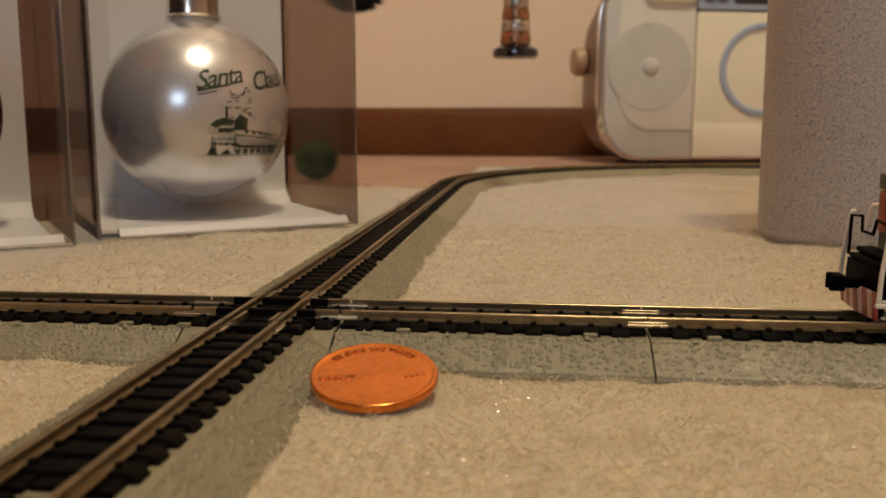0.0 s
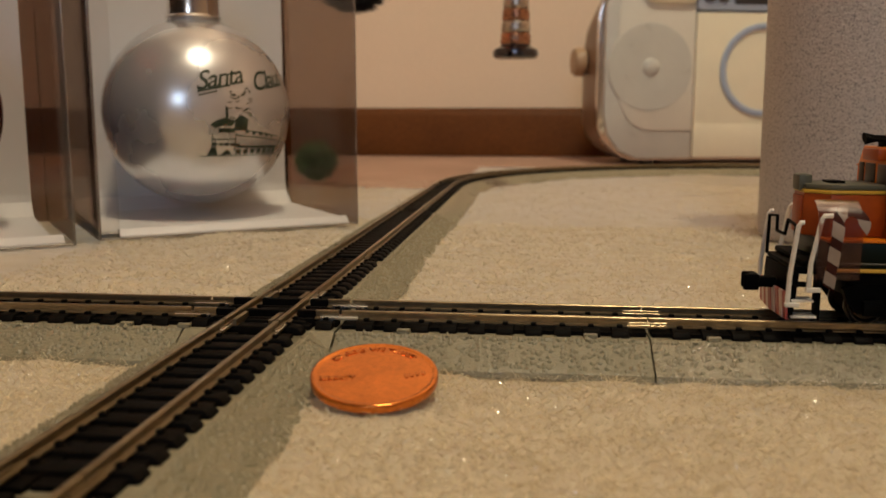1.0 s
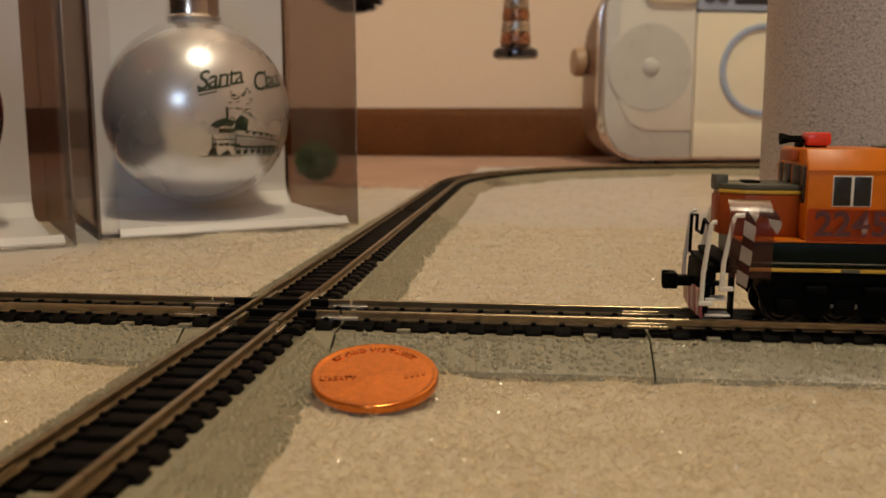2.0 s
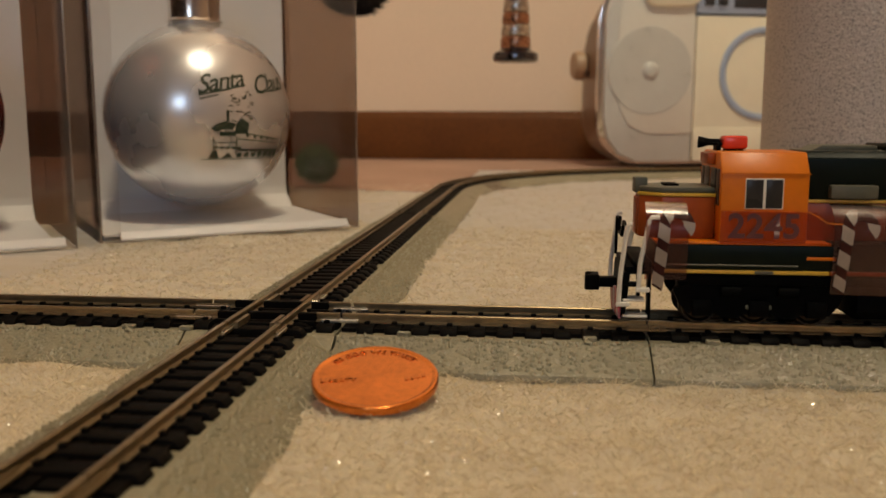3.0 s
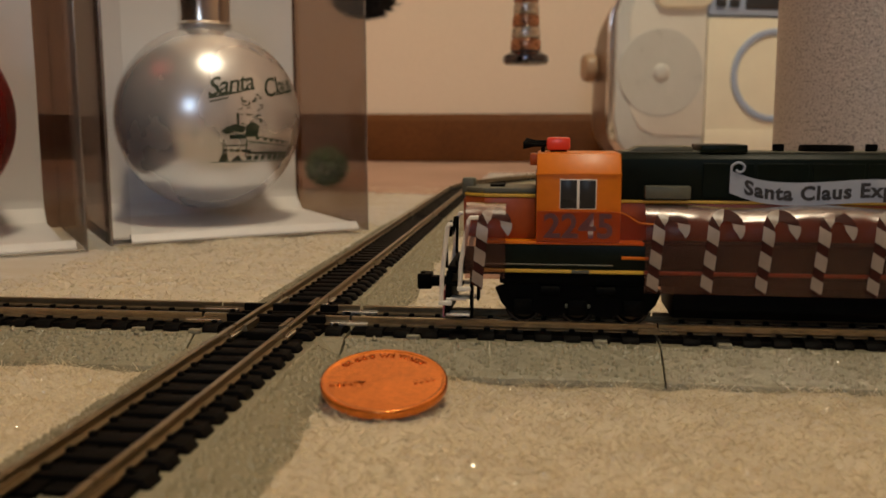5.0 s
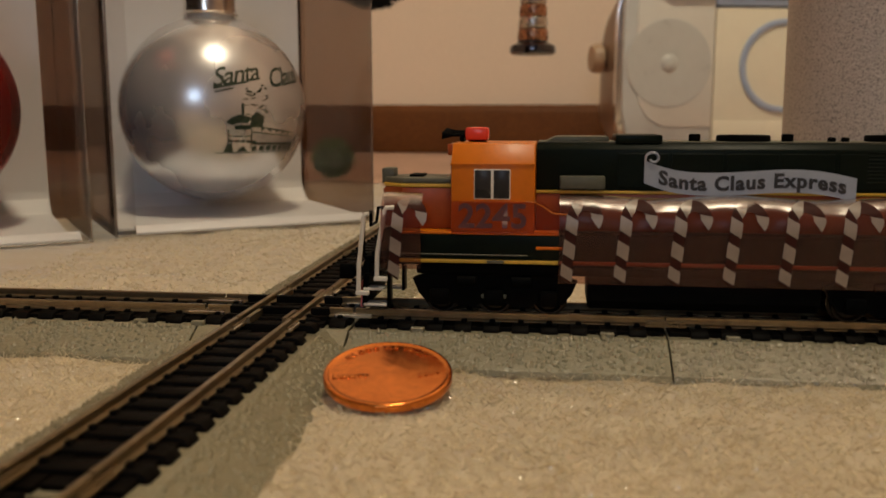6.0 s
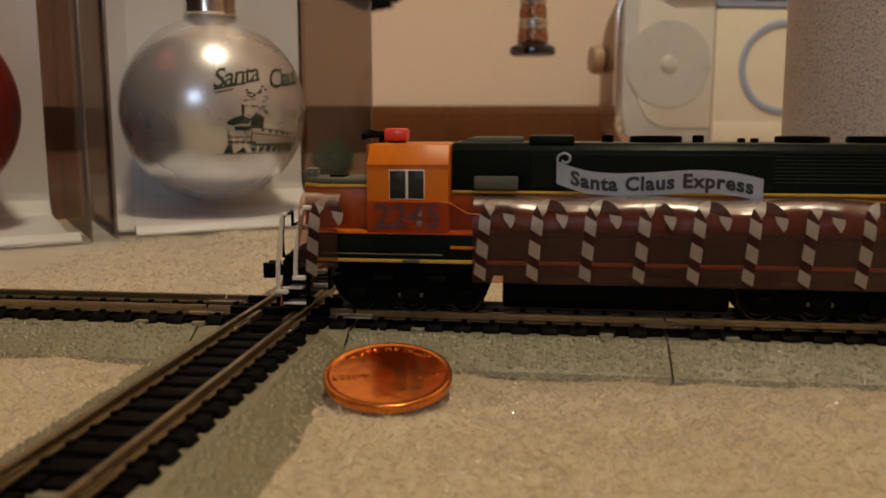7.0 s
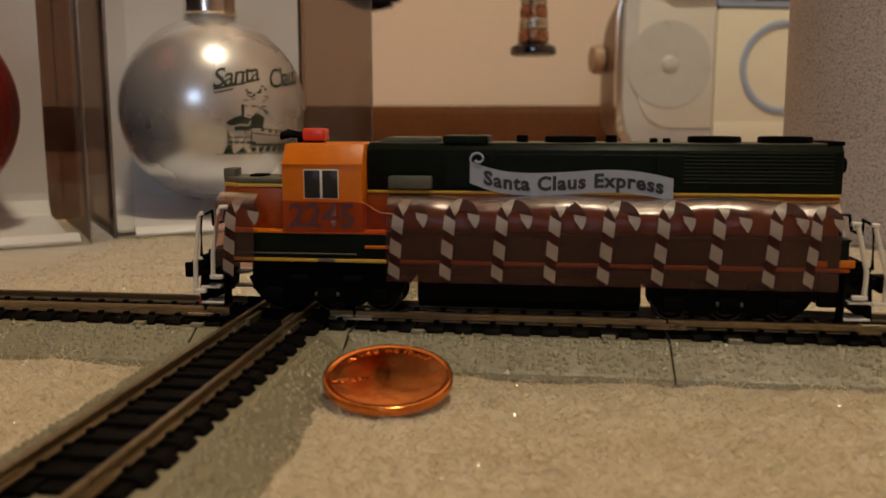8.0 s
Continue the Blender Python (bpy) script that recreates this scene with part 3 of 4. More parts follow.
def ornament(m, material, label, printed):
    R, k = 34.4, 0.954
    t = thing("ornament", m, label, "bauble", "boxed baubles")
    bm = B()
    prof = [(0, -R)] + [(R * math.sin(radians(a)), -R * math.cos(radians(a))) for a in range(4, 166, 3)]
    prof += [(9.7, 33.2), (9.2, 34.2), (9.0, 36.5)]
    lathe(bm, prof, steps=96)
    part("ball", bm, material, t, angle=60)
    bm = B()
    lathe(bm, [(r * k * 1.06, h * k - 2.2) for r, h in ((0, 52.5), (8.8, 52.3), (9.6, 51.6), (9.5, 46), (9.4, 42), (9.6, 39.6), (10.4, 38.6), (10.2, 38.2), (9.0, 38.2))], steps=40)
    part("cap", bm, M["cap"], t, "polished silver metal cap")
    part("hanger", tube(B(), [(3 * math.cos(a), 0, 52 + 4 * math.sin(a)) for a in [math.pi * (i / 10 * 1.4 - 0.2) for i in range(11)]], 0.5, 8), M["cap"], t)
    if printed:
        def wrap(bm, u0, v0, turn=0.0):
            bmesh.ops.triangulate(bm, faces=bm.faces)
            for _ in range(3):
                bmesh.ops.subdivide_edges(bm, edges=[e for e in bm.edges if e.calc_length() > 1.8], cuts=1)
                bmesh.ops.triangulate(bm, faces=[f for f in bm.faces if len(f.verts) > 3])
            c, s = math.cos(radians(turn)), math.sin(radians(turn))
            for v in bm.verts:
                x, y = v.co.x * c - v.co.y * s + u0, v.co.x * s + v.co.y * c + v0
                lon, lat = x / R, y / R
                rr = R + 0.12
                v.co = Vector((rr * math.cos(lat) * math.sin(lon), -rr * math.cos(lat) * math.cos(lon), rr * math.sin(lat)))
            return bm
        part("printed_word", wrap(letters("Santa", 9.6, 0.42, 0.88, 0.10), 8.2, 11.6, 10), M["print"], t, "dark green script lettering")
        part("printed_word", wrap(letters("Claus", 9.8, 0.45, 0.9, 0.09), 30.2, 11.6, 8), M["print"], t, "dark green script lettering")
        def flat(polys):
            bm = B()
            for pts in polys:
                vs = [bm.verts.new((x, y, 0)) for x, y in pts]
                bm.faces.new(vs)
            bmesh.ops.triangulate(bm, faces=bm.faces)
            return bm
        def rect(x, y, w, h, k=0.0):
            return [(x, y), (x + w, y + k * w), (x + w, y + h + k * w), (x, y + h)]
        rng = random.Random(5)
        polys = [rect(0.2, 6.6, 12, 0.7, 0.2), rect(0.6, 5.4, 6.5, 0.5, 0.22)]
        polys += [rect(0, -16, 38, 0.35, 0.0)]
        polys += [[(3, -15.5), (7, -15.5), (6, -12), (4.4, -12.6)], [(8, -15.4), (12.5, -15.4), (10.6, -13.2)]]
        polys += [rect(5 + 2.2 * i, -11.8 - 0.10 * i, 1.6, 1.0) for i in range(5)] + [rect(4.6, -9.8, 9, 0.4), rect(4.6, -12.3, 0.4, 5), rect(13.2, -14, 0.5, 6.6)]
        polys += [rect(14 + 3.2 * i, -15.2, 2.2, 1.8) for i in range(7)] + [rect(14, -12.9, 22, 0.9, -0.02), rect(14, -8.4, 20, 0.4, -0.1), rect(14, -6.2, 20, 0.4, -0.14)]
        polys += [rect(17 + 3.2 * i, -7.6 - 0.4 * i, 1.4, 1.2) for i in range(5)]
        polys += [[(4, -4.6), (6, -5.6), (9, -4.8), (12, -5), (13, -3), (9, -2), (6, -3)], rect(7, -7.2, 6, 1.5), [(12.5, -6.5), (17.6, -6.5), (18.2, -2.6), (15.2, -1), (13, -2.6)], rect(9.5, -2.2, 1, 4)]
        for i in range(26):
            x, y = rng.uniform(10, 19), rng.uniform(-2, 8)
            polys.append(rect(x, y, rng.uniform(0.5, 2.0), rng.uniform(0.3, 0.8), rng.uniform(-0.4, 0.4)))
        part("printed_picture", wrap(flat(polys), 0.0, 0.0), M["print"], t, "dark green line picture of a steam train")
    return t


YAW = 36
W_DIR, D_DIR = (math.cos(radians(YAW)), math.sin(radians(YAW))), (-math.sin(radians(YAW)), math.cos(radians(YAW)))
ornament_box(pose(-0.0900, 0.1060, 0.0030, 0, 0, YAW), "boxed baubles", "dim_slight", 2.0)
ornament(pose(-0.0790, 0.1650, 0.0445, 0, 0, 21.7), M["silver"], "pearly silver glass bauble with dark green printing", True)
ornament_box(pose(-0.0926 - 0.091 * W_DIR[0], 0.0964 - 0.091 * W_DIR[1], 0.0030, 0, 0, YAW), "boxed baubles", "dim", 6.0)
ornament(pose(-0.0950 - 0.047 * W_DIR[0] + 0.038 * D_DIR[0], 0.0950 - 0.047 * W_DIR[1] + 0.038 * D_DIR[1], 0.0448, 0, 0, 0), M["redball"], "red glass bauble in a clear gift box", False)


# ---- tumbler, radio and hanging things ----
def tumbler():
    t = thing("tumbler", pose(0.1600, 0.1625, 0.0), "speckled grey textured cylindrical tumbler on the snow", "tumbler")
    part("body", lathe(B(), [(0, 1.0), (29.6, 1.0), (30.4, 1.6), (30.6, 3), (31.4, 148), (29.0, 148), (28.4, 4), (0, 3)], steps=96), M["tumbler"], t, angle=50)
    part("foot", lathe(B(), disc(29.3, 0, 1.1, 0.3), steps=64), M["tumbler"], t)
    part("rim", lathe(B(), [(31.4, 148.02), (31.6, 150), (31.0, 151.5), (29.6, 151.5), (29.0, 150), (29.0, 148.02)], steps=96), M["chrome"], t, "polished metal rim")


tumbler()


def radio():
    """The front face is the plane y = 0, the middle of the width is x = 0."""
    t = thing("portable_radio", pose(0.272, 0.780, -0.004, 0, 0, 14), "cream and grey portable radio with round speaker and blue ring", "radio")
    W, H, D = 168, 186, 118
    def rounded(w0, w1, h0, h1, r, n=8):
        pts = []
        for cx, cz, a0 in ((w1 - r, h1 - r, 0), (w0 + r, h1 - r, 90), (w0 + r, h0 + r, 180), (w1 - r, h0 + r, 270)):
            pts += [(cx + r * math.cos(radians(a0 + 90 * i / n)), cz + r * math.sin(radians(a0 + 90 * i / n))) for i in range(n + 1)]
        return pts
    bm = B()
    rings = []
    for y, inset, drop in ((4, 0, 0), (20, 0, 4), (46, 1, 16), (70, 5, 32), (86, 14, 48), (94, 30, 62)):
        rings.append([bm.verts.new((x, y, z)) for x, z in rounded(-W + inset, W - inset, 4 + inset * 0.4, H - drop, 44)])
    for p, q in zip(rings, rings[1:]):
        for i in range(len(p)):
            bm.faces.new((p[i], p[(i + 1) % len(p)], q[(i + 1) % len(p)], q[i]))
    bm.faces.new(rings[0])
    bm.faces.new(rings[-1][::-1])
    part("shell", bm, M["brown"], t, "bronze brown rounded shell", angle=50)
    part("front_rim", prism(B(), rounded(-W - 1, W + 1, 3, H + 1, 45), "y", -1.5, 5.5, 1.2), M["chrome"], t, "silvery front rim", angle=30)
    for s in (-1, 1):
        bm = B()
        prism(bm, [(s * x, z) for x, z in [(72, 6), (130, 6), (148, 14), (160, 30), (164, 50), (164, 150), (158, 172), (140, 184), (72, 184)]], "y", -9, 2, 1.5)
        sp = part("speaker_cover", bm, M["cone"], t, "translucent grey speaker cover", angle=30)
        bm = B()
        prism(bm, [(s * x, z) for x, z in [(72.5, 34), (122, 34), (138, 42), (148, 58), (151, 78), (151, 150), (146, 170), (134, 181), (72.5, 181)]], "y", -10.4, -8, 0.7)
        part("inner_cover", bm, M["grille"], sp, "pearl grey inner cover", angle=30)
        bm = B()
        lathe(bm, [(0, -14.5), (5, -14.2), (8, -12.4), (9, -11.2), (22, -10.9), (40, -11.4), (43, -11.0), (44, -9)], (s * 118, 0, 96), axis="y", steps=48)
        part("cone", bm, M["cone"], sp, "round grey speaker cone")
    part("front_panel", prism(B(), rounded(-71.5, 71.5, 7, 150, 3), "y", -11, 2, 0.8), M["cream"], t, "cream centre panel")
    part("lower_panel", prism(B(), rounded(-71.5, 71.5, 7, 40, 2), "y", -12.2, -11.01, 0.3), M["cream"], t)
    part("disc_ring", lathe(B(), [(40, -11), (40, -13), (41, -13.6), (45, -13.6), (46, -13), (46, -11)], (0, 0, 94), axis="y", steps=64), M["blue"], t, "pale blue ring")
    part("display_panel", prism(B(), rounded(-72, 72, 152, 176, 4), "y", -12, 2, 0.8), M["blue"], t, "pale blue control strip")
    part("handle", prism(B(), rounded(-128, -68, 158, 190, 14), "y", -16, 4, 2.0), M["cream"], t, "cream moulded handle end")
    for x in (-60, -46, 46, 60):
        part("button", box(B(), x - 5, x + 5, -14.5, -11.5, 160, 168, 0.8), M["dark"], t)
    part("display", box(B(), -34, 34, -13, -11.5, 158, 172, 0.8), M["dark"], t, "dark display window")
    part("knob", lathe(B(), [(0, -181), (13, -180), (15, -176), (15, -170), (10, -166), (0, -160)], (0, 48, 104), axis="x", steps=32), M["tan"], t, "tan round tuning knob")
    for s in (-1, 1):
        for y in (14, 70):
            part("foot", lathe(B(), disc(8, 0.2, 5, 0.6), (s * 110, y, 0), steps=20), M["dark"], t)


radio()


def hanging_chrome():
    t = thing("hanging_ornament", pose(0.0364, 0.353, 0.0775), "hanging chrome and copper ornament with a flared foot", "ornament")
    prof = [(0, -1.5), (11.4, -1.5), (12.8, -0.6), (13.1, 1.4), (12.4, 3.4), (10.6, 4.4), (8.9, 5.2), (8.6, 6)]
    part("foot", lathe(B(), prof, steps=40), M["room_toned_chrome"], t, "shiny chrome flared foot, the dark room's reflection in its colour")
    z, r = 6.0, 8.7
    for i in range(9):
        h = 6.6
        part("band", lathe(B(), [(r - 1.2, z), (r - 0.3, z + 0.4), (r, z + 1.2), (r - 0.15, z + h - 1.2), (r - 0.5, z + h - 0.4), (r - 1.3, z + h)], steps=32), M["band"] if i % 2 == 0 else M["dull_band"], t)
        z += h
        r -= 0.42
    part("thread", tube(B(), [(0, 0, z - 1), (0, 0, 2322)], 0.25, 6), M["thread"], t)


def tuft(name, m, material, radius, squash, count, label, category, thread):
    rng = np.random.default_rng(11)
    t = thing(name, m, label, category)
    bm = B()
    lathe(bm, [(0, -radius * 0.7)] + [(radius * 0.7 * math.sin(radians(a)), -radius * 0.7 * math.cos(radians(a))) for a in range(20, 180, 20)] + [(0, radius * 0.7)], steps=16)
    for _ in range(count):
        d = Vector(rng.normal(size=3)).normalized()
        s = d.orthogonal().normalized() * radius * 0.035
        q = d.cross(s).normalized() * radius * 0.035
        a, b = d * radius * 0.6, d * radius * rng.uniform(0.85, 1.08) + Vector(rng.normal(size=3)) * radius * 0.06
        vs = [bm.verts.new(p) for p in (a + s, a - s * 0.5 + q, a - s * 0.5 - q)]
        tip = bm.verts.new(b)
        for i in range(3):
            bm.faces.new((vs[i], vs[(i + 1) % 3], tip))
    for v in bm.verts:
        v.co.z *= squash
    part("pile", bm, material, t)
    if thread:
        part("thread", tube(B(), [(0, 0, radius * squash * 0.5), (0, 0, thread)], 0.3, 6), M["thread"], t)
    return t


def tree_light():
    t = thing("string_light", pose(-0.385, -0.012, 0.447), "small glowing red string light on a dark wire", "string light")
    part("bulb", lathe(B(), [(0, -14), (3, -12), (5.5, -7), (6, -2), (5, 2), (4, 4), (0, 4)], steps=20), M["red_glow"], t, "glowing red bulb")
    part("socket", lathe(B(), disc(4.5, 3.0, 14, 0.5), steps=16), M["thread"], t, "dark plastic socket")
    part("wire", tube(B(), [(0, 0, 10), (0, 0, 1952)], 0.8, 6), M["thread"], t)


hanging_chrome()
tree_light()
tuft("fluffy_ornament", pose(-0.0600, 0.368, 0.1145), M["fuzz"], 20, 0.55, 1800, "dark fluffy hanging ornament on a thread", "ornament", 2286)
tuft("green_pompom", pose(-0.1045, 0.445, 0.0122), M["green"], 16, 0.95, 1500, "dark green fluffy pompom ball on the carpet", "pompom", 0)

def stray_hair(x, y, turn):
    t = thing("stray_hair", pose(x / 1000, y / 1000, relief(x, y) / 1000 + 0.0004, 0, 0, turn), "short dark curled hair lying on the snow blanket", "hair")
    part("strand", tube(B(), [(-2.6, 0.4, 0.3), (-1.4, -0.5, 0.8), (0.2, -0.2, 0.5), (1.2, 0.6, 0.4), (2.2, 1.6, 0.9)], 0.09, 6), M["thread"], t)


stray_hair(112, 110, 60)
stray_hair(95, 33, 20)


# ---- locomotive ----
M.update(
    orange=paint("orange_paint", (0.64, 0.165, 0.004), 0.34, vary=0.08, scale=200, bump=0.05, gloss=0.3),
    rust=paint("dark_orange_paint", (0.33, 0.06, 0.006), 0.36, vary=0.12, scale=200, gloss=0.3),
    hood=paint("dark_green_paint", (0.004, 0.0075, 0.0045), 0.36, vary=0.2, scale=200, gloss=0.09),
    olive=paint("olive_grey_paint", (0.085, 0.085, 0.062), 0.5, vary=0.15, scale=200),
    yellow=paint("yellow_stripe", (0.60, 0.38, 0.04), 0.4, vary=0.15, scale=300),
    black=paint("black_plastic", (0.003, 0.003, 0.003), 0.5, vary=0.3, scale=200, gloss=0.02),
    white=paint("white_rail_paint", (0.74, 0.71, 0.65), 0.45, vary=0.1, scale=300),
    pane=paint("smoked_pane", (0.03, 0.028, 0.028), 0.3, vary=0.1, gloss=0.2),
    redlamp=paint("red_beacon", (0.75, 0.06, 0.03), 0.25, vary=0.05),
    wheel=paint("wheel_steel", (0.035, 0.03, 0.026), 0.4, metal=1.0, vary=0.2),
    film=clear("printed_film", (0.76, 0.62, 0.58), 0.26, 3.0, 0.030, 0.008, (0.88, 0.42, 0.30), 2.0),
    number_film=clear("number_film", (0.88, 0.66, 0.60), 0.2, 0.5, 0.022, 0.010, (0.74, 0.36, 0.28)),
    cane_white=paint("cane_white", (0.29, 0.235, 0.20), 0.35, vary=0.12, scale=400),
    cane_red=paint("cane_red", (0.045, 0.013, 0.010), 0.5, vary=0.2, scale=400, gloss=0.08),
    plough_white=paint("plough_white", (0.62, 0.48, 0.44), 0.4, vary=0.12),
    plough_red=paint("plough_red", (0.36, 0.05, 0.04), 0.4, vary=0.12),
    ribbon=paint("ribbon_paper", (0.34, 0.38, 0.48), 0.6, vary=0.06, scale=200),
    ink=paint("black_ink", (0.02, 0.02, 0.025), 0.5),
    ink_pale=paint("faded_ink", (0.10, 0.022, 0.02), 0.45),
)


def film_y(z):
    """The bulge of the clear film, from its hem up to where it folds over the walkway rail."""
    pts = ((5, -9.75), (9, -10.05), (13, -10.3), (16.0, -10.4), (17.5, -10.2), (18.8, -9.75), (19.8, -9.0), (20.6, -8.0), (21.2, -6.7))
    for (a, p), (b, q) in zip(pts, pts[1:]):
        if z <= b:
            return p + (q - p) * max(0.0, (z - a) / (b - a))
    return pts[-1][1]


def cane(t, x0, scale=1.0):
    """A printed candy cane whose stem stands at x0: dark red band with white slanted patches."""
    path = [(x0 - 0.7 + 1.0 * (i / 26), 6.9 + (i / 26) * 10.9) for i in range(27)]
    cx, cz, r = x0 + 0.3 + 2.1 * scale, 17.9, 2.1 * scale
    path += [(cx + r * math.cos(radians(a)), cz + r * 0.95 * math.sin(radians(a))) for a in range(172, -41, -12)]
    def band(k0, k1, w, lift):
        bm = B()
        rows = []
        for i in range(k0, k1 + 1):
            x, z = path[i]
            a, b = path[max(i - 1, 0)], path[min(i + 1, len(path) - 1)]
            d = Vector((b[0] - a[0], b[1] - a[1])).normalized()
            nrm = Vector((d.y, -d.x))
            row = []
            for s in (-1, -0.33, 0.33, 1):
                slide = 0.5 * s * w if lift > 0.05 else 0
                px, pz = x + nrm.x * s * w - d.x * slide, z + nrm.y * s * w - d.y * slide
                row.append(bm.verts.new((px, film_y(pz) - lift, pz)))
            rows.append(row)
        for p, q in zip(rows, rows[1:]):
            for i in range(3):
                bm.faces.new((p[i], p[i + 1], q[i + 1], q[i]))
        return bm
    c = part("printed_cane", band(0, len(path) - 1, 0.95 * scale, 0.16), M["cane_red"], t, "dark red printed candy cane")
    for k0, k1 in ((1, 6), (10, 16), (20, 26), (29, 33), (40, 44)):
        part("white_stripe", band(k0, min(k1, len(path) - 1), 1.05 * scale, 0.24), M["cane_white"], c)


def wheelset(t, x):
    bm = B()
    for s in (-1, 1):
        prof = [(0, s * 3.7), (2.0, s * 3.7), (2.3, s * 4.0), (2.7, s * 3.7), (3.35, s * 3.7), (3.35, s * 4.3), (2.95, s * 4.5), (2.92, s * 5.6), (2.6, s * 5.6), (2.2, s * 5.1), (0.9, s * 5.2), (0.8, s * 6.0), (0, s * 6.0)]
        lathe(bm, prof, axis="y", steps=28)
    lathe(bm, [(0, -3.8), (0.6, -3.8), (0.6, 3.8), (0, 3.8)], axis="y", steps=10)
    ob = part("wheelset", bm, M["wheel"], t, "blackened steel wheelset")
    ob.location = (x / 1000, 0, 0.00292)
    return ob


def truck(t, x0, x1):
    tr = part("truck", box(B(), x0 + 2, x1 - 2, -3.2, 3.2, 4.2, 8.6, 0.4), M["black"], t, "black three-axle truck")
    c = [x0 + (x1 - x0) * k for k in (0.17, 0.5, 0.83)]
    for s in (-1, 1):
        bm = B()
        out = [(x0 + 1, 4.0), (c[0] - 2.4, 2.2), (c[0] + 2.4, 2.2), (c[0] + 3.6, 1.5), (c[1] - 3.4, 1.5), (c[1] - 2.4, 2.2), (c[1] + 2.4, 2.2), (c[1] + 3.4, 1.5), (c[2] - 3.6, 1.5), (c[2] - 2.4, 2.2), (c[2] + 2.4, 2.2), (x1 - 1, 4.0), (x1, 6.4), (x1 - 3, 7.6), (x0 + 3, 7.6), (x0, 6.4)]
        prism(bm, out, "y", s * 6.4, s * 7.9)
        side = part("side_frame", bm, M["black"], tr, smooth=False)
        for k in c:
            part("axle_box", box(B(), k - 1.7, k + 1.7, s * 7.9 if s > 0 else -9.0, s * 9.0 if s > 0 else -7.9, 1.9, 4.7, 0.35), M["black"], tr)
        for k in ((c[0] + c[1]) / 2, (c[1] + c[2]) / 2):
            part("brake_cylinder", lathe(B(), disc(1.0, k - 1.8, k + 1.8, 0.2), (0, s * 8.3, 6.3), axis="x", steps=14), M["black"], tr)
        part("spring_plank", box(B(), c[1] - 2.2, c[1] + 2.2, min(s * 7.9, s * 8.5), max(s * 7.9, s * 8.5), 3.2, 3.9, 0.1), M["olive"], tr)
    return tr


def handrail(t, x0, z0, x1, z1, y, hook):
    pts = [(x0, y, z0), (x0 + 0.15, y, z0 + (z1 - z0) * 0.35), (x1 - 0.1, y, z1 - 0.5), (x1 + 0.2, y, z1), (x1 + hook, y, z1 + 0.05)]
    part("handrail", tube(B(), pts, 0.42, 8), M["white"], t, "white painted handrail")
    part("handrail_foot", box(B(), x0 - 0.5, x0 + 1.9 * (1 if hook >= 0 else -1) if hook >= 0 else x0 + 0.5, y - 0.45, y + 0.45, z0 - 0.5, z0 + 0.25, 0.12, 1) if hook >= 0 else box(B(), x0 - 1.9, x0 + 0.5, y - 0.45, y + 0.45, z0 - 0.5, z0 + 0.25, 0.12, 1), M["white"], t)


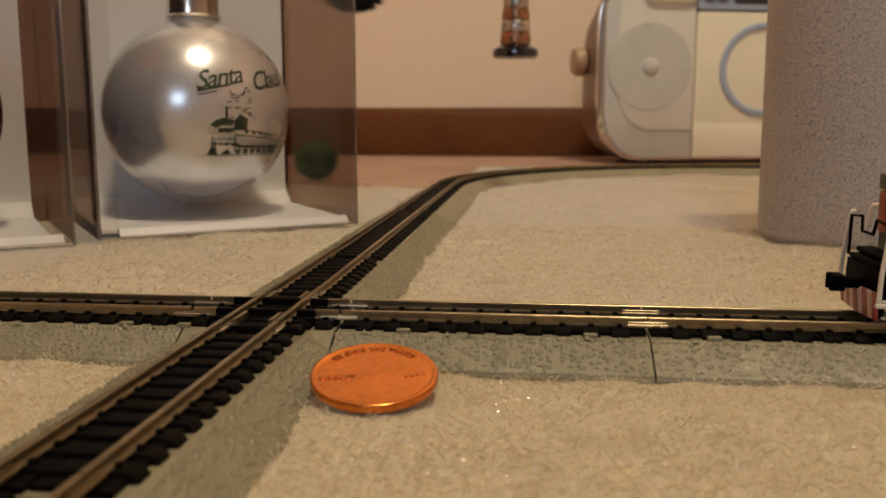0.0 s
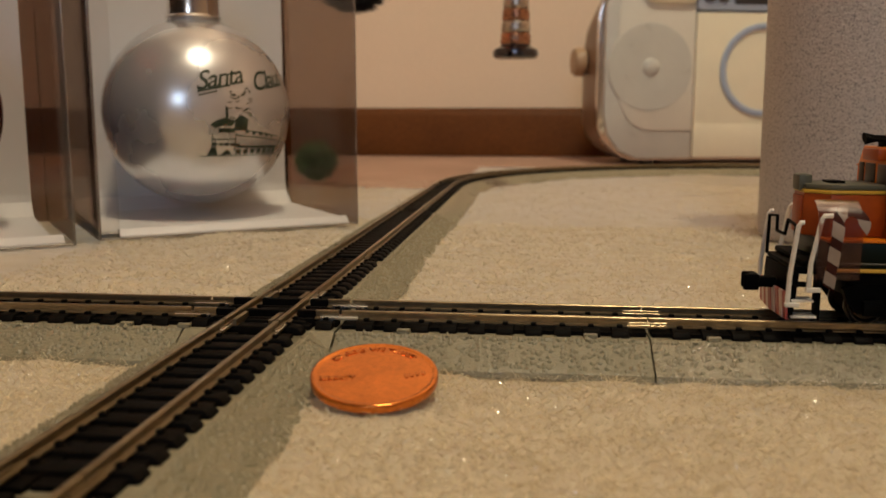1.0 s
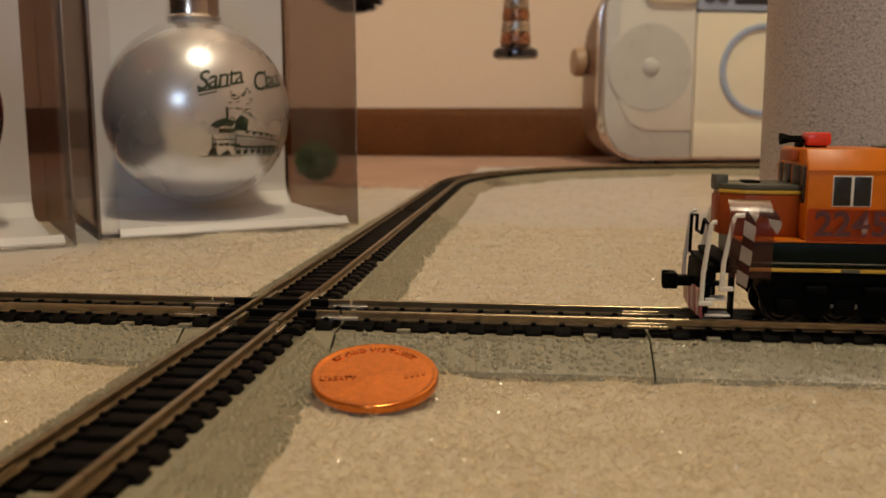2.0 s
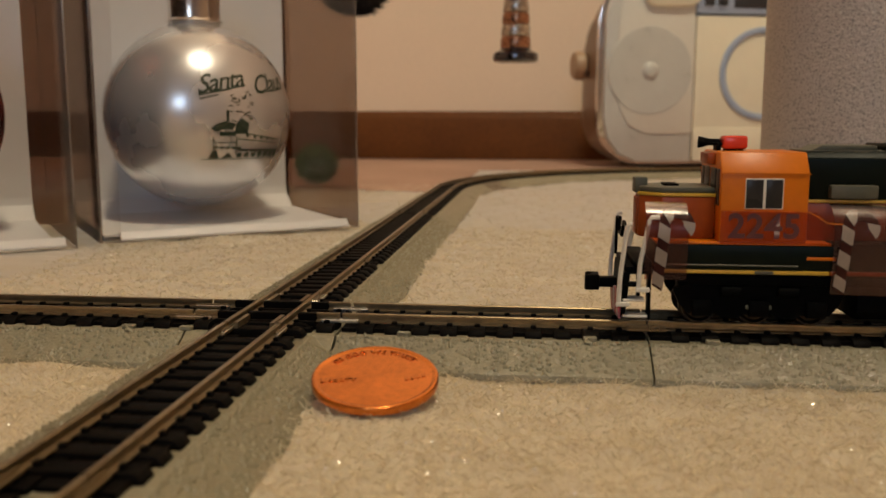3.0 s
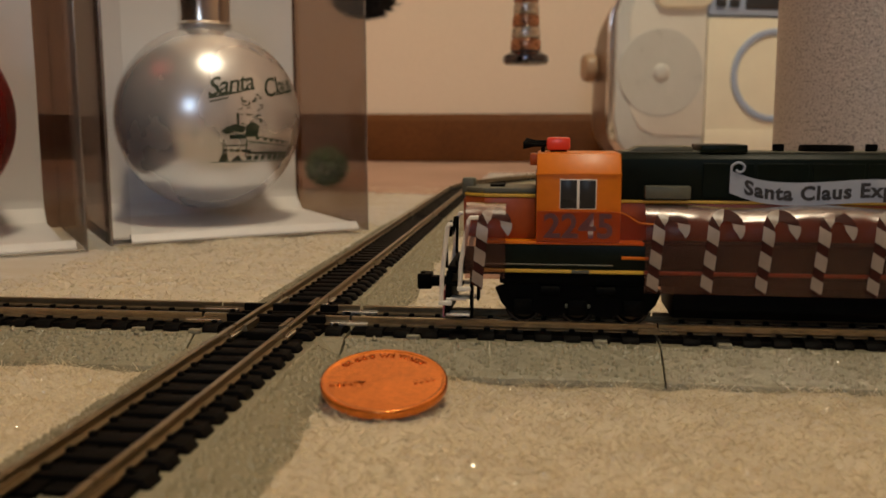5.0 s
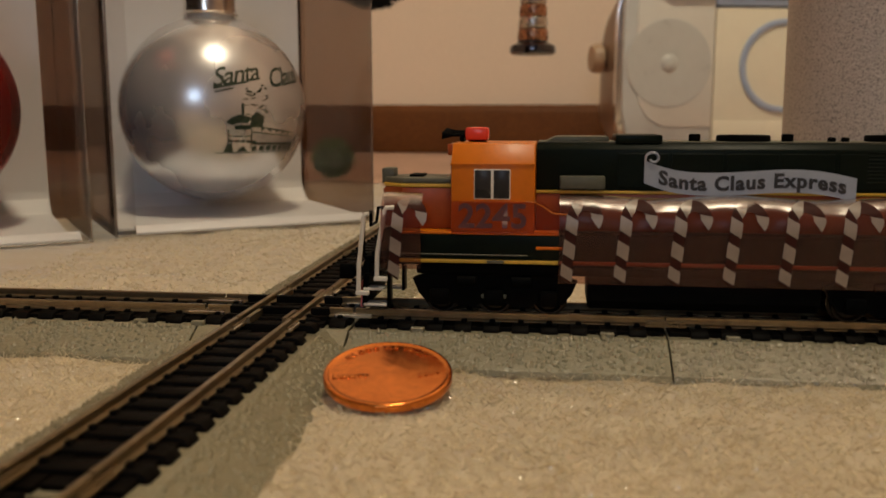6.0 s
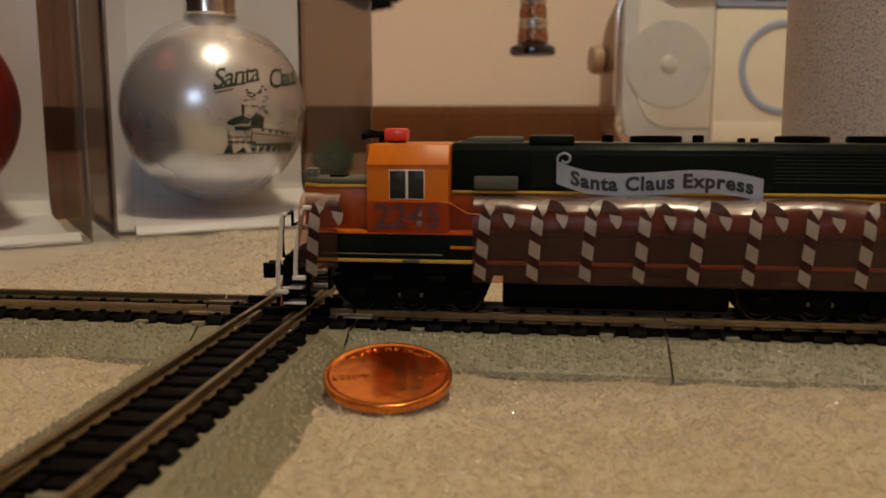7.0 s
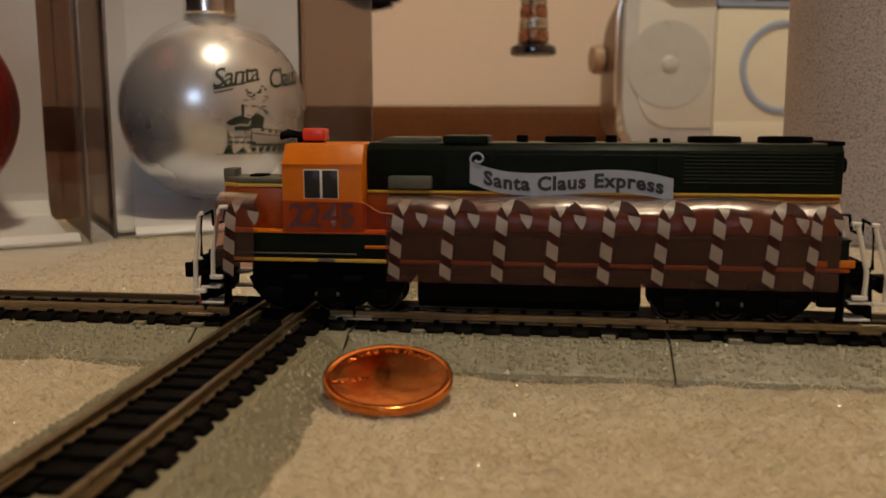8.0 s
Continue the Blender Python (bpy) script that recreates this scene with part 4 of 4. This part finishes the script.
def locomotive():
    """x = 0 at the forward edge of the side window, z = 0 on the rail heads; it runs towards -x."""
    t = thing("locomotive", pose(0.13, 0, 0.0075), "orange and dark green model diesel locomotive with candy cane film", "model locomotive")
    part("frame", box(box(B(), -10.4, 85.0, -8.6, 8.6, 7.4, 8.98, 0.25), -19.0, 94.0, -8.6, 8.6, 9.0, 9.5, 0.1), M["black"], t, "black underframe")
    # Stripe behind the film: its dimming is put into a darker paint.
    part("sill_stripe", box(B(), 14.3, 91.0, -9.44, 9.44, 9.52, 10.15, 0.1), M["rust"], t, "sill stripe coloured darker for the dimming of the film")
    part("sill_stripe", box(B(), -14.6, 14.2, -9.45, 9.45, 9.52, 10.15, 0.1), M["yellow"], t, "yellow sill stripe")
    part("skirt", box(B(), -14.4, 90.8, -9.3, 9.3, 10.17, 14.5, 0.25), M["hood"], t, "black green walkway skirt")
    # Edge behind the film: dimming put into colour, dark green for orange.
    part("walkway", box(B(), 14.3, 91.0, -9.39, 9.39, 14.52, 14.95, 0.1), M["hood"], t)
    part("walkway", box(B(), -14.6, 14.2, -9.4, 9.4, 14.52, 14.95, 0.1), M["orange"], t, "orange walkway edge")
    part("plate", box(B(), 2.0, 5.0, -9.62, -9.4, 9.55, 10.1, 0.05), M["olive"], t)
    for s in (-1, 1):
        y = (-9.62, -9.3) if s < 0 else (9.3, 9.62)
        part("pipe", tube(B(), [(-13, s * 9.5, 11.0), (9, s * 9.5, 11.0)], 0.13, 6), M["olive"], t)
        part("step_line", box(B(), 10.4, 15, y[0], y[1], 12.1, 12.6, 0.05), M["orange"], t)
    # nose
    def nose_plan(w):
        return [(-4.3, -5.9 - w), (-13.4 - w, -5.9 - w), (-17.0 - w, -2.9), (-17.0 - w, 2.9), (-13.4 - w, 5.9 + w), (-4.3, 5.9 + w)]
    part("nose", prism(B(), nose_plan(0), "z", 14.96, 22.3, 0.3), M["rust"], t, "dark orange low nose")
    part("nose_stripe", prism(B(), nose_plan(0.08), "z", 22.32, 22.9, 0.08), M["yellow"], t, "yellow stripe")
    part("nose_top", prism(B(), nose_plan(-0.1), "z", 22.92, 23.9, 0.25), M["olive"], t, "olive grey nose top")
    part("nose_hatch", box(B(), -12.6, -10, -2.2, 2.2, 23.9, 24.3, 0.12), M["black"], t)
    part("headlight", box(B(), -17.7, -15.4, -1.9, 1.9, 22.6, 25.4, 0.3), M["olive"], t, "olive headlight housing")
    part("nose_door", box(B(), -17.35, -16.9, -2.4, 2.4, 15.2, 21.8, 0.15), M["rust"], t)
    # cab
    cab = part("cab", prism(B(), [(-9.5, 14.97), (9.5, 14.97), (9.5, 26.6), (7.1, 30.1), (-7.1, 30.1), (-9.5, 26.6)], "x", -4.2, 10.1, 0.3), M["orange"], t, "bright orange cab with sloping roof edges", angle=25)
    for s in (-1, 1):
        ya, yb = (-9.66, -9.4) if s < 0 else (9.4, 9.66)
        fr = part("window_frame", box(B(), -0.25, 5.95, ya, yb, 20.66, 25.78, 0.06), M["white"], cab, "thin white window frame")
        for a, b in ((-0.12, 2.65), (3.1, 5.8)):
            part("window_pane", box(B(), a, b, ya - 0.06, yb + 0.06, 20.8, 25.6, 0.04), M["pane"], cab, "dark window pane")
        part("drip_rail", box(B(), -4.3, 10.2, min(s * 9.5, s * 9.68), max(s * 9.5, s * 9.68), 26.45, 26.75, 0.06), M["orange"], cab)
        part("sill_board", box(B(), -2.2, 8.0, min(s * 9.5, s * 9.8), max(s * 9.5, s * 9.8), 20.0, 20.3, 0.06), M["orange"], cab)
    for y0, y1 in ((-8.2, -5.9), (-5.2, -0.6), (0.6, 5.2), (5.9, 8.2)):
        part("front_window", box(B(), -4.36, -4.1, y0, y1, 23.8 if abs(y0) < 5.5 and abs(y1) < 5.5 else 21.0, 27.2, 0.1), M["pane"], cab, "dark window pane")
    part("number_box", box(B(), -5.5, -4.1, -3.6, 3.6, 27.8, 29.8, 0.2), M["rust"], cab)
    part("beacon", box(B(), -2.6, 1.6, -1.9, 1.9, 30.4, 32.7, 0.5), M["redlamp"], t, "bright red roof beacon")
    part("beacon_base", box(B(), -2.0, 1.0, -1.3, 1.3, 29.9, 30.6, 0.1), M["black"], t)
    for y in (-0.9, 0.3, 1.4):
        part("horn", lathe(B(), [(0, -6.6), (0.75, -6.6), (0.6, -6.0), (0.3, -4.8), (0.25, -2.4), (0, -2.4)], (0.2 * y, y, 31.5 + 0.25 * y), axis="x", steps=12), M["black"], t, "dark horn")
    part("horn_mount", box(B(), -3.6, -2.9, -1.4, 2.0, 29.9, 31.4, 0.1), M["black"], t)
    part("number_film", box(B(), -4.1, 10.4, -9.96, -9.84, 14.7, 20.3), M["number_film"], t, "clear film over the road number").visible_shadow = False
    bm = letters("2245", 6.0, 0.0, 1.02, 0.16)
    bmesh.ops.transform(bm, matrix=Matrix(((0.98, 0, 0, 3.0), (0, 0, 1, -10.02), (0, 0.96, 0, 17.6), (0, 0, 0, 1))), verts=bm.verts)
    part("number", bm, M["ink_pale"], t, "faded dark road number", smooth=False)
    bm = B()
    prism(bm, [(10.4, 20.2), (11.4, 20.2), (13.2, 18.8), (17.2, 18.3), (17.2, 14.7), (10.4, 14.7)], "y", -9.95, -9.83)
    part("film_flap", bm, M["number_film"], t).visible_shadow = False
    part("film_edge", tube(B(), [(8.4, -9.98, 20.4), (10.2, -9.98, 20.2), (11.4, -9.98, 19.6), (13.2, -9.98, 18.4), (17.0, -9.98, 18.2)], 0.1, 6), M["orange"], t)
    # long hood
    part("hood_band", box(B(), 10.2, 89.9, -5.75, 5.75, 14.97, 21.45, 0.2), M["rust"], t, "dark orange lower hood")
    part("hood_stripe", box(B(), 10.2, 90.0, -5.9, 5.9, 21.47, 22.0, 0.1), M["yellow"], t, "yellow stripe")
    hood = part("hood", prism(B(), [(-5.8, 22.02), (5.8, 22.02), (5.8, 29.0), (4.8, 30.1), (-4.8, 30.1), (-5.8, 29.0)], "x", 10.2, 90.1, 0.2), M["hood"], t, "dark green engine hood", angle=25)
    for s in (-1, 1):
        for i in range(9):
            z = 23.6 + 0.62 * i
            part("louvre", box(B(), 64.5, 88.5, min(s * 5.78, s * 6.0), max(s * 5.78, s * 5.88), z, z + 0.26, 0.06, 1), M["hood"], hood)
        for x in (24, 33, 42, 51, 60):
            part("hood_door", box(B(), x, x + 8.4, min(s * 5.78, s * 5.9), max(s * 5.78, s * 5.9), 22.6, 28.4, 0.08, 1), M["hood"], hood)
        part("side_box", box(B(), 14.2, 21.9, min(s * 5.8, s * 7.6), max(s * 5.8, s * 7.6), 22.3, 24.6, 0.35), M["olive"], t, "olive grey equipment box")
    part("roof_rib", box(B(), 10.4, 90.0, -4.7, 4.7, 30.1, 30.35, 0.1), M["olive"], t)
    part("roof_plate", prism(B(), [(11.6, 30.3), (22.6, 30.3), (22.4, 31.2), (13.4, 31.2)], "y", -3.9, 3.9, 0.2), M["olive"], t, "olive grey roof hatch")
    part("blower_box", box(B(), 23.6, 31.4, -5.2, 5.2, 30.1, 31.5, 0.25), M["hood"], t)
    for x in (45.6, 70.2, 82.0):
        part("fan", lathe(B(), [(0, 30.5), (3.4, 30.6), (3.5, 31.3), (4.3, 31.4), (4.5, 31.1), (4.5, 30.2), (0, 30.2)], (x, 0, 0), steps=32), M["black"], t, "round black roof fan")
    for x in (37.2, 52.6, 59.8, 62.0):
        part("vent", lathe(B(), disc(0.7 if x > 55 else 1.0, 30.2, 31.1 if x > 55 else 31.6, 0.15), (x, -1.5, 0), steps=14), M["black"], t)
    part("rear_headlight", lathe(B(), [(0, 92.0), (1.3, 92.0), (1.5, 91.6), (1.5, 89.9), (0, 89.9)], (0, 0, 26.6), axis="x", steps=18), M["black"], t)
    part("rear_cap", box(B(), 87.6, 90.4, -4.9, 4.9, 30.0, 30.7, 0.15), M["black"], t)
    # ends
    for s, x0 in ((-1, -20.2), (1, 95.2)):
        part("pilot", prism(B(), [(x0, 1.4), (x0 - s * 0.8, 1.2), (x0 - s * 1.6, 9.4), (x0 - s * 0.4, 9.4)] if s < 0 else [(x0 - 0.8, 1.2), (x0, 1.4), (x0 - 0.4, 9.4), (x0 - 1.6, 9.4)], "y", -8.8, 8.8, 0.15), M["black"], t, "black end pilot")
        part("deck", box(B(), min(x0 - s * 0.6, x0 - s * 5.8), max(x0 - s * 0.6, x0 - s * 5.8), -8.8, 8.8, 9.55, 10.3, 0.15), M["black"], t)
        part("deck_trim", box(B(), min(x0 - s * 2.0, x0 - s * 5.2), max(x0 - s * 2.0, x0 - s * 5.2), -9.3, 9.3, 10.35, 11.4, 0.3), M["black"], t)
        for k in (-1, 1):
            for z, w in ((1.5, 4.2), (4.3, 3.6), (6.9, 3.0)):
                part("step", box(B(), min(x0 - s * 0.4, x0 - s * (0.4 + w)), max(x0 - s * 0.4, x0 - s * (0.4 + w)), min(k * 6.2, k * 9.4), max(k * 6.2, k * 9.4), z, z + 0.4, 0.1), M["white"] if z < 6 else M["black"], t, "white edged step")
            part("step_side", box(B(), min(x0 - s * 4.6, x0 - s * 5.1), max(x0 - s * 4.6, x0 - s * 5.1), min(k * 6.2, k * 9.2), max(k * 6.2, k * 9.2), 1.2, 9.5, 0.1), M["black"], t)
        part("coupler_shank", box(B(), min(x0, x0 + s * 4.2), max(x0, x0 + s * 4.2), -1.1, 1.1, 5.2, 7.0, 0.25), M["black"], t)
        part("coupler", prism(B(), [(x0 + s * 3.2, -1.9), (x0 + s * 5.6, -2.1), (x0 + s * 5.9, -1.2), (x0 + s * 4.7, -0.6), (x0 + s * 4.7, 0.7), (x0 + s * 5.7, 1.3), (x0 + s * 5.2, 2.2), (x0 + s * 3.2, 1.9)], "z", 4.8, 7.6, 0.2), M["black"], t, "black knuckle coupler")
        part("end_rail", tube(B(), [(x0 - s * 0.5, -8.6, 10), (x0 - s * 0.6, -8.4, 17.2), (x0 - s * 0.7, -3.4, 17.6), (x0 - s * 0.5, -2.6, 15), (x0 - s * 0.5, 2.6, 15), (x0 - s * 0.7, 3.4, 17.6), (x0 - s * 0.6, 8.4, 17.2), (x0 - s * 0.5, 8.6, 10)], 0.3, 8), M["black"], t, "black end handrail")
    part("rear_step_block", box(B(), 89.2, 91.8, -9.5, -8.9, 10.3, 11.6, 0.15), M["orange"], t, "orange step block")
    part("rear_step_block", box(B(), 85.6, 87.4, -9.5, -9.3, 10.3, 11.4, 0.1), M["orange"], t)
    # plough tape at the front, striped
    for i in range(9):
        y = -8.8 + i * 1.95
        bm = B()
        prism(bm, [(y, 1.1), (y + 1.9, 1.1), (y + 3.1, 5.6), (y + 1.2, 5.6)], "x", -20.95 + 0.12 * abs(i - 4), -20.5 + 0.12 * abs(i - 4))
        part("plough_stripe", bm, M["plough_white"] if i % 2 else M["plough_red"], t, smooth=False)
    for y in (-9.6, 9.6):
        handrail(t, -20.6, 4.0, -19.4, 17.8, y, 0.8)
        handrail(t, -17.3, 6.6, -15.7, 19.0, y, 1.6)
        handrail(t, 93.4, 5.6, 91.9, 17.6, y, -1.2)
        handrail(t, 96.6, 4.6, 94.6, 17.4, y, -0.8)
    # running gear
    part("fuel_tank", prism(B(), [(-8.0, 7.4), (-8.2, 3.2), (-6.6, 1.5), (6.6, 1.5), (8.2, 3.2), (8.0, 7.4)], "x", 19.4, 57.9, 0.4), M["black"], t, "black fuel tank", angle=25)
    for k in (-1, 1):
        part("end_bracket", box(B(), 86.7, 90.2, min(k * 6.5, k * 8.4), max(k * 6.5, k * 8.4), 3.4, 8.98, 0.3), M["black"], t)
    truck(t, -11.2, 17.6)
    truck(t, 58.4, 86.6)
    sets = [wheelset(t, x) for x in (-6.3, 3.2, 12.7, 63.2, 72.5, 81.8)]
    # film with printed canes along the walkway, and a short piece beside the nose
    def film(x0, x1, z0):
        bm = B()
        zs = [z0 + (21.2 - z0) * i / 24 for i in range(25)]
        n = max(4, int((x1 - x0) / 0.9))
        def grid(off):
            return [[bm.verts.new((x0 + (x1 - x0) * i / n, film_y(z) + off + (0.10 * math.sin(i * 0.54) + 0.09 * math.sin(i * 0.31 + z * 0.5) + 0.05 * math.sin(i * 1.3 - z)) * min(1, max(0, (z - 12) / 5)), z + 0.28 * math.sin(i * 0.21 + 1) * (z > 19))) for z in zs] for i in range(n + 1)]
        a, b = grid(0.0), grid(0.1)
        for i in range(n):
            for j in range(24):
                bm.faces.new((a[i][j], a[i + 1][j], a[i + 1][j + 1], a[i][j + 1]))
                bm.faces.new((b[i][j], b[i][j + 1], b[i + 1][j + 1], b[i + 1][j]))
        for i in range(n):
            for j in (0, 24):
                bm.faces.new((a[i][j], b[i][j], b[i + 1][j], a[i + 1][j]))
        for j in range(24):
            for i in (0, n):
                bm.faces.new((a[i][j], a[i][j + 1], b[i][j + 1], b[i][j]))
        f = part("film", bm, M["film"], t, "clear glossy film printed with candy canes")
        f.visible_shadow = False
        return f
    f = film(14.3, 89.2, 6.4)
    for i in range(9):
        cane(f, 16.2 + 8.92 * i - (2.6 if i == 8 else 0), 0.8 if i == 8 else 0.95)
    f = film(-16.4, -9.4, 8.4)
    cane(f, -13.6, 0.95)
    # ribbon with the name
    def ribbon_z(x):
        pts = ((28.4, 25.3), (32.5, 23.75), (37.5, 23.2), (44, 23.4), (50, 23.9), (54, 23.95), (58.5, 23.5), (62.8, 22.5))
        for (a, p), (b, q) in zip(pts, pts[1:]):
            if x <= b:
                k = (x - a) / (b - a)
                return p + (q - p) * k
        return 22.5
    def smooth_z(x):
        return sum(ribbon_z(x + d) for d in (-2, -1, 0, 1, 2)) / 5 if 30.5 < x < 60.8 else ribbon_z(x)
    bm = B()
    out = [(28.4 + 34.4 * i / 40, smooth_z(28.4 + 34.4 * i / 40) + 1.95) for i in range(41)]
    out += [(28.4 + 34.4 * i / 40, smooth_z(28.4 + 34.4 * i / 40) - 1.9) for i in range(40, -1, -1)]
    prism(bm, out, "y", -6.35, -6.15)
    rb = part("ribbon", bm, M["ribbon"], t, "pale blue paper ribbon", smooth=False)
    bm = B()
    curl = [(29.8 + (1.35 - 0.07 * i) * math.cos(radians(200 - 30 * i)), -6.5, 27.6 + (1.2 - 0.06 * i) * math.sin(radians(200 - 30 * i))) for i in range(13)]
    tube(bm, curl, 0.22, 8)
    part("ribbon_curl", bm, M["ribbon"], rb)
    bm = letters("Santa Claus Express", 3.35, 0.0, 1.10, 0.13)
    w = max(v.co.x for v in bm.verts)
    for v in bm.verts:
        x = 46.0 + v.co.x * 15.2 / w
        v.co = Vector((x, -6.42, smooth_z(x) + v.co.y * 0.98))
    part("ribbon_lettering", bm, M["ink"], rb, "dark serif lettering", smooth=False)
    return t, sets


train, wheelsets = locomotive()

# The forward edge of the cab window along the track, in metres, by the second.
RUN = [(0, 0.1272), (0.5, 0.1198), (1.0, 0.1125), (1.5, 0.1054), (3.0, 0.0846), (3.5, 0.0776), (4.0, 0.0694), (4.5, 0.0606), (6.0, 0.0365), (6.5, 0.0293), (7.0, 0.0218), (7.5, 0.0141), (8.0, 0.0067)]


def motions():
    walk(train, [(t, pose(x, 0, 0.0075)) for t, x in RUN])
    steps = [i * 0.2 for i in range(41)]
    for w in wheelsets:
        x, y, z = w.location
        rows = []
        for t in steps:
            (a, p), (b, q) = [(r, s) for r, s in zip(RUN, RUN[1:]) if r[0] <= t + 1e-6][-1]
            at = p + (q - p) * (t - a) / (b - a)
            rows.append((t, pose(x, y, z, 0, math.degrees((at - RUN[0][1]) / 0.00292), 0)))
        walk(w, rows)


motions()
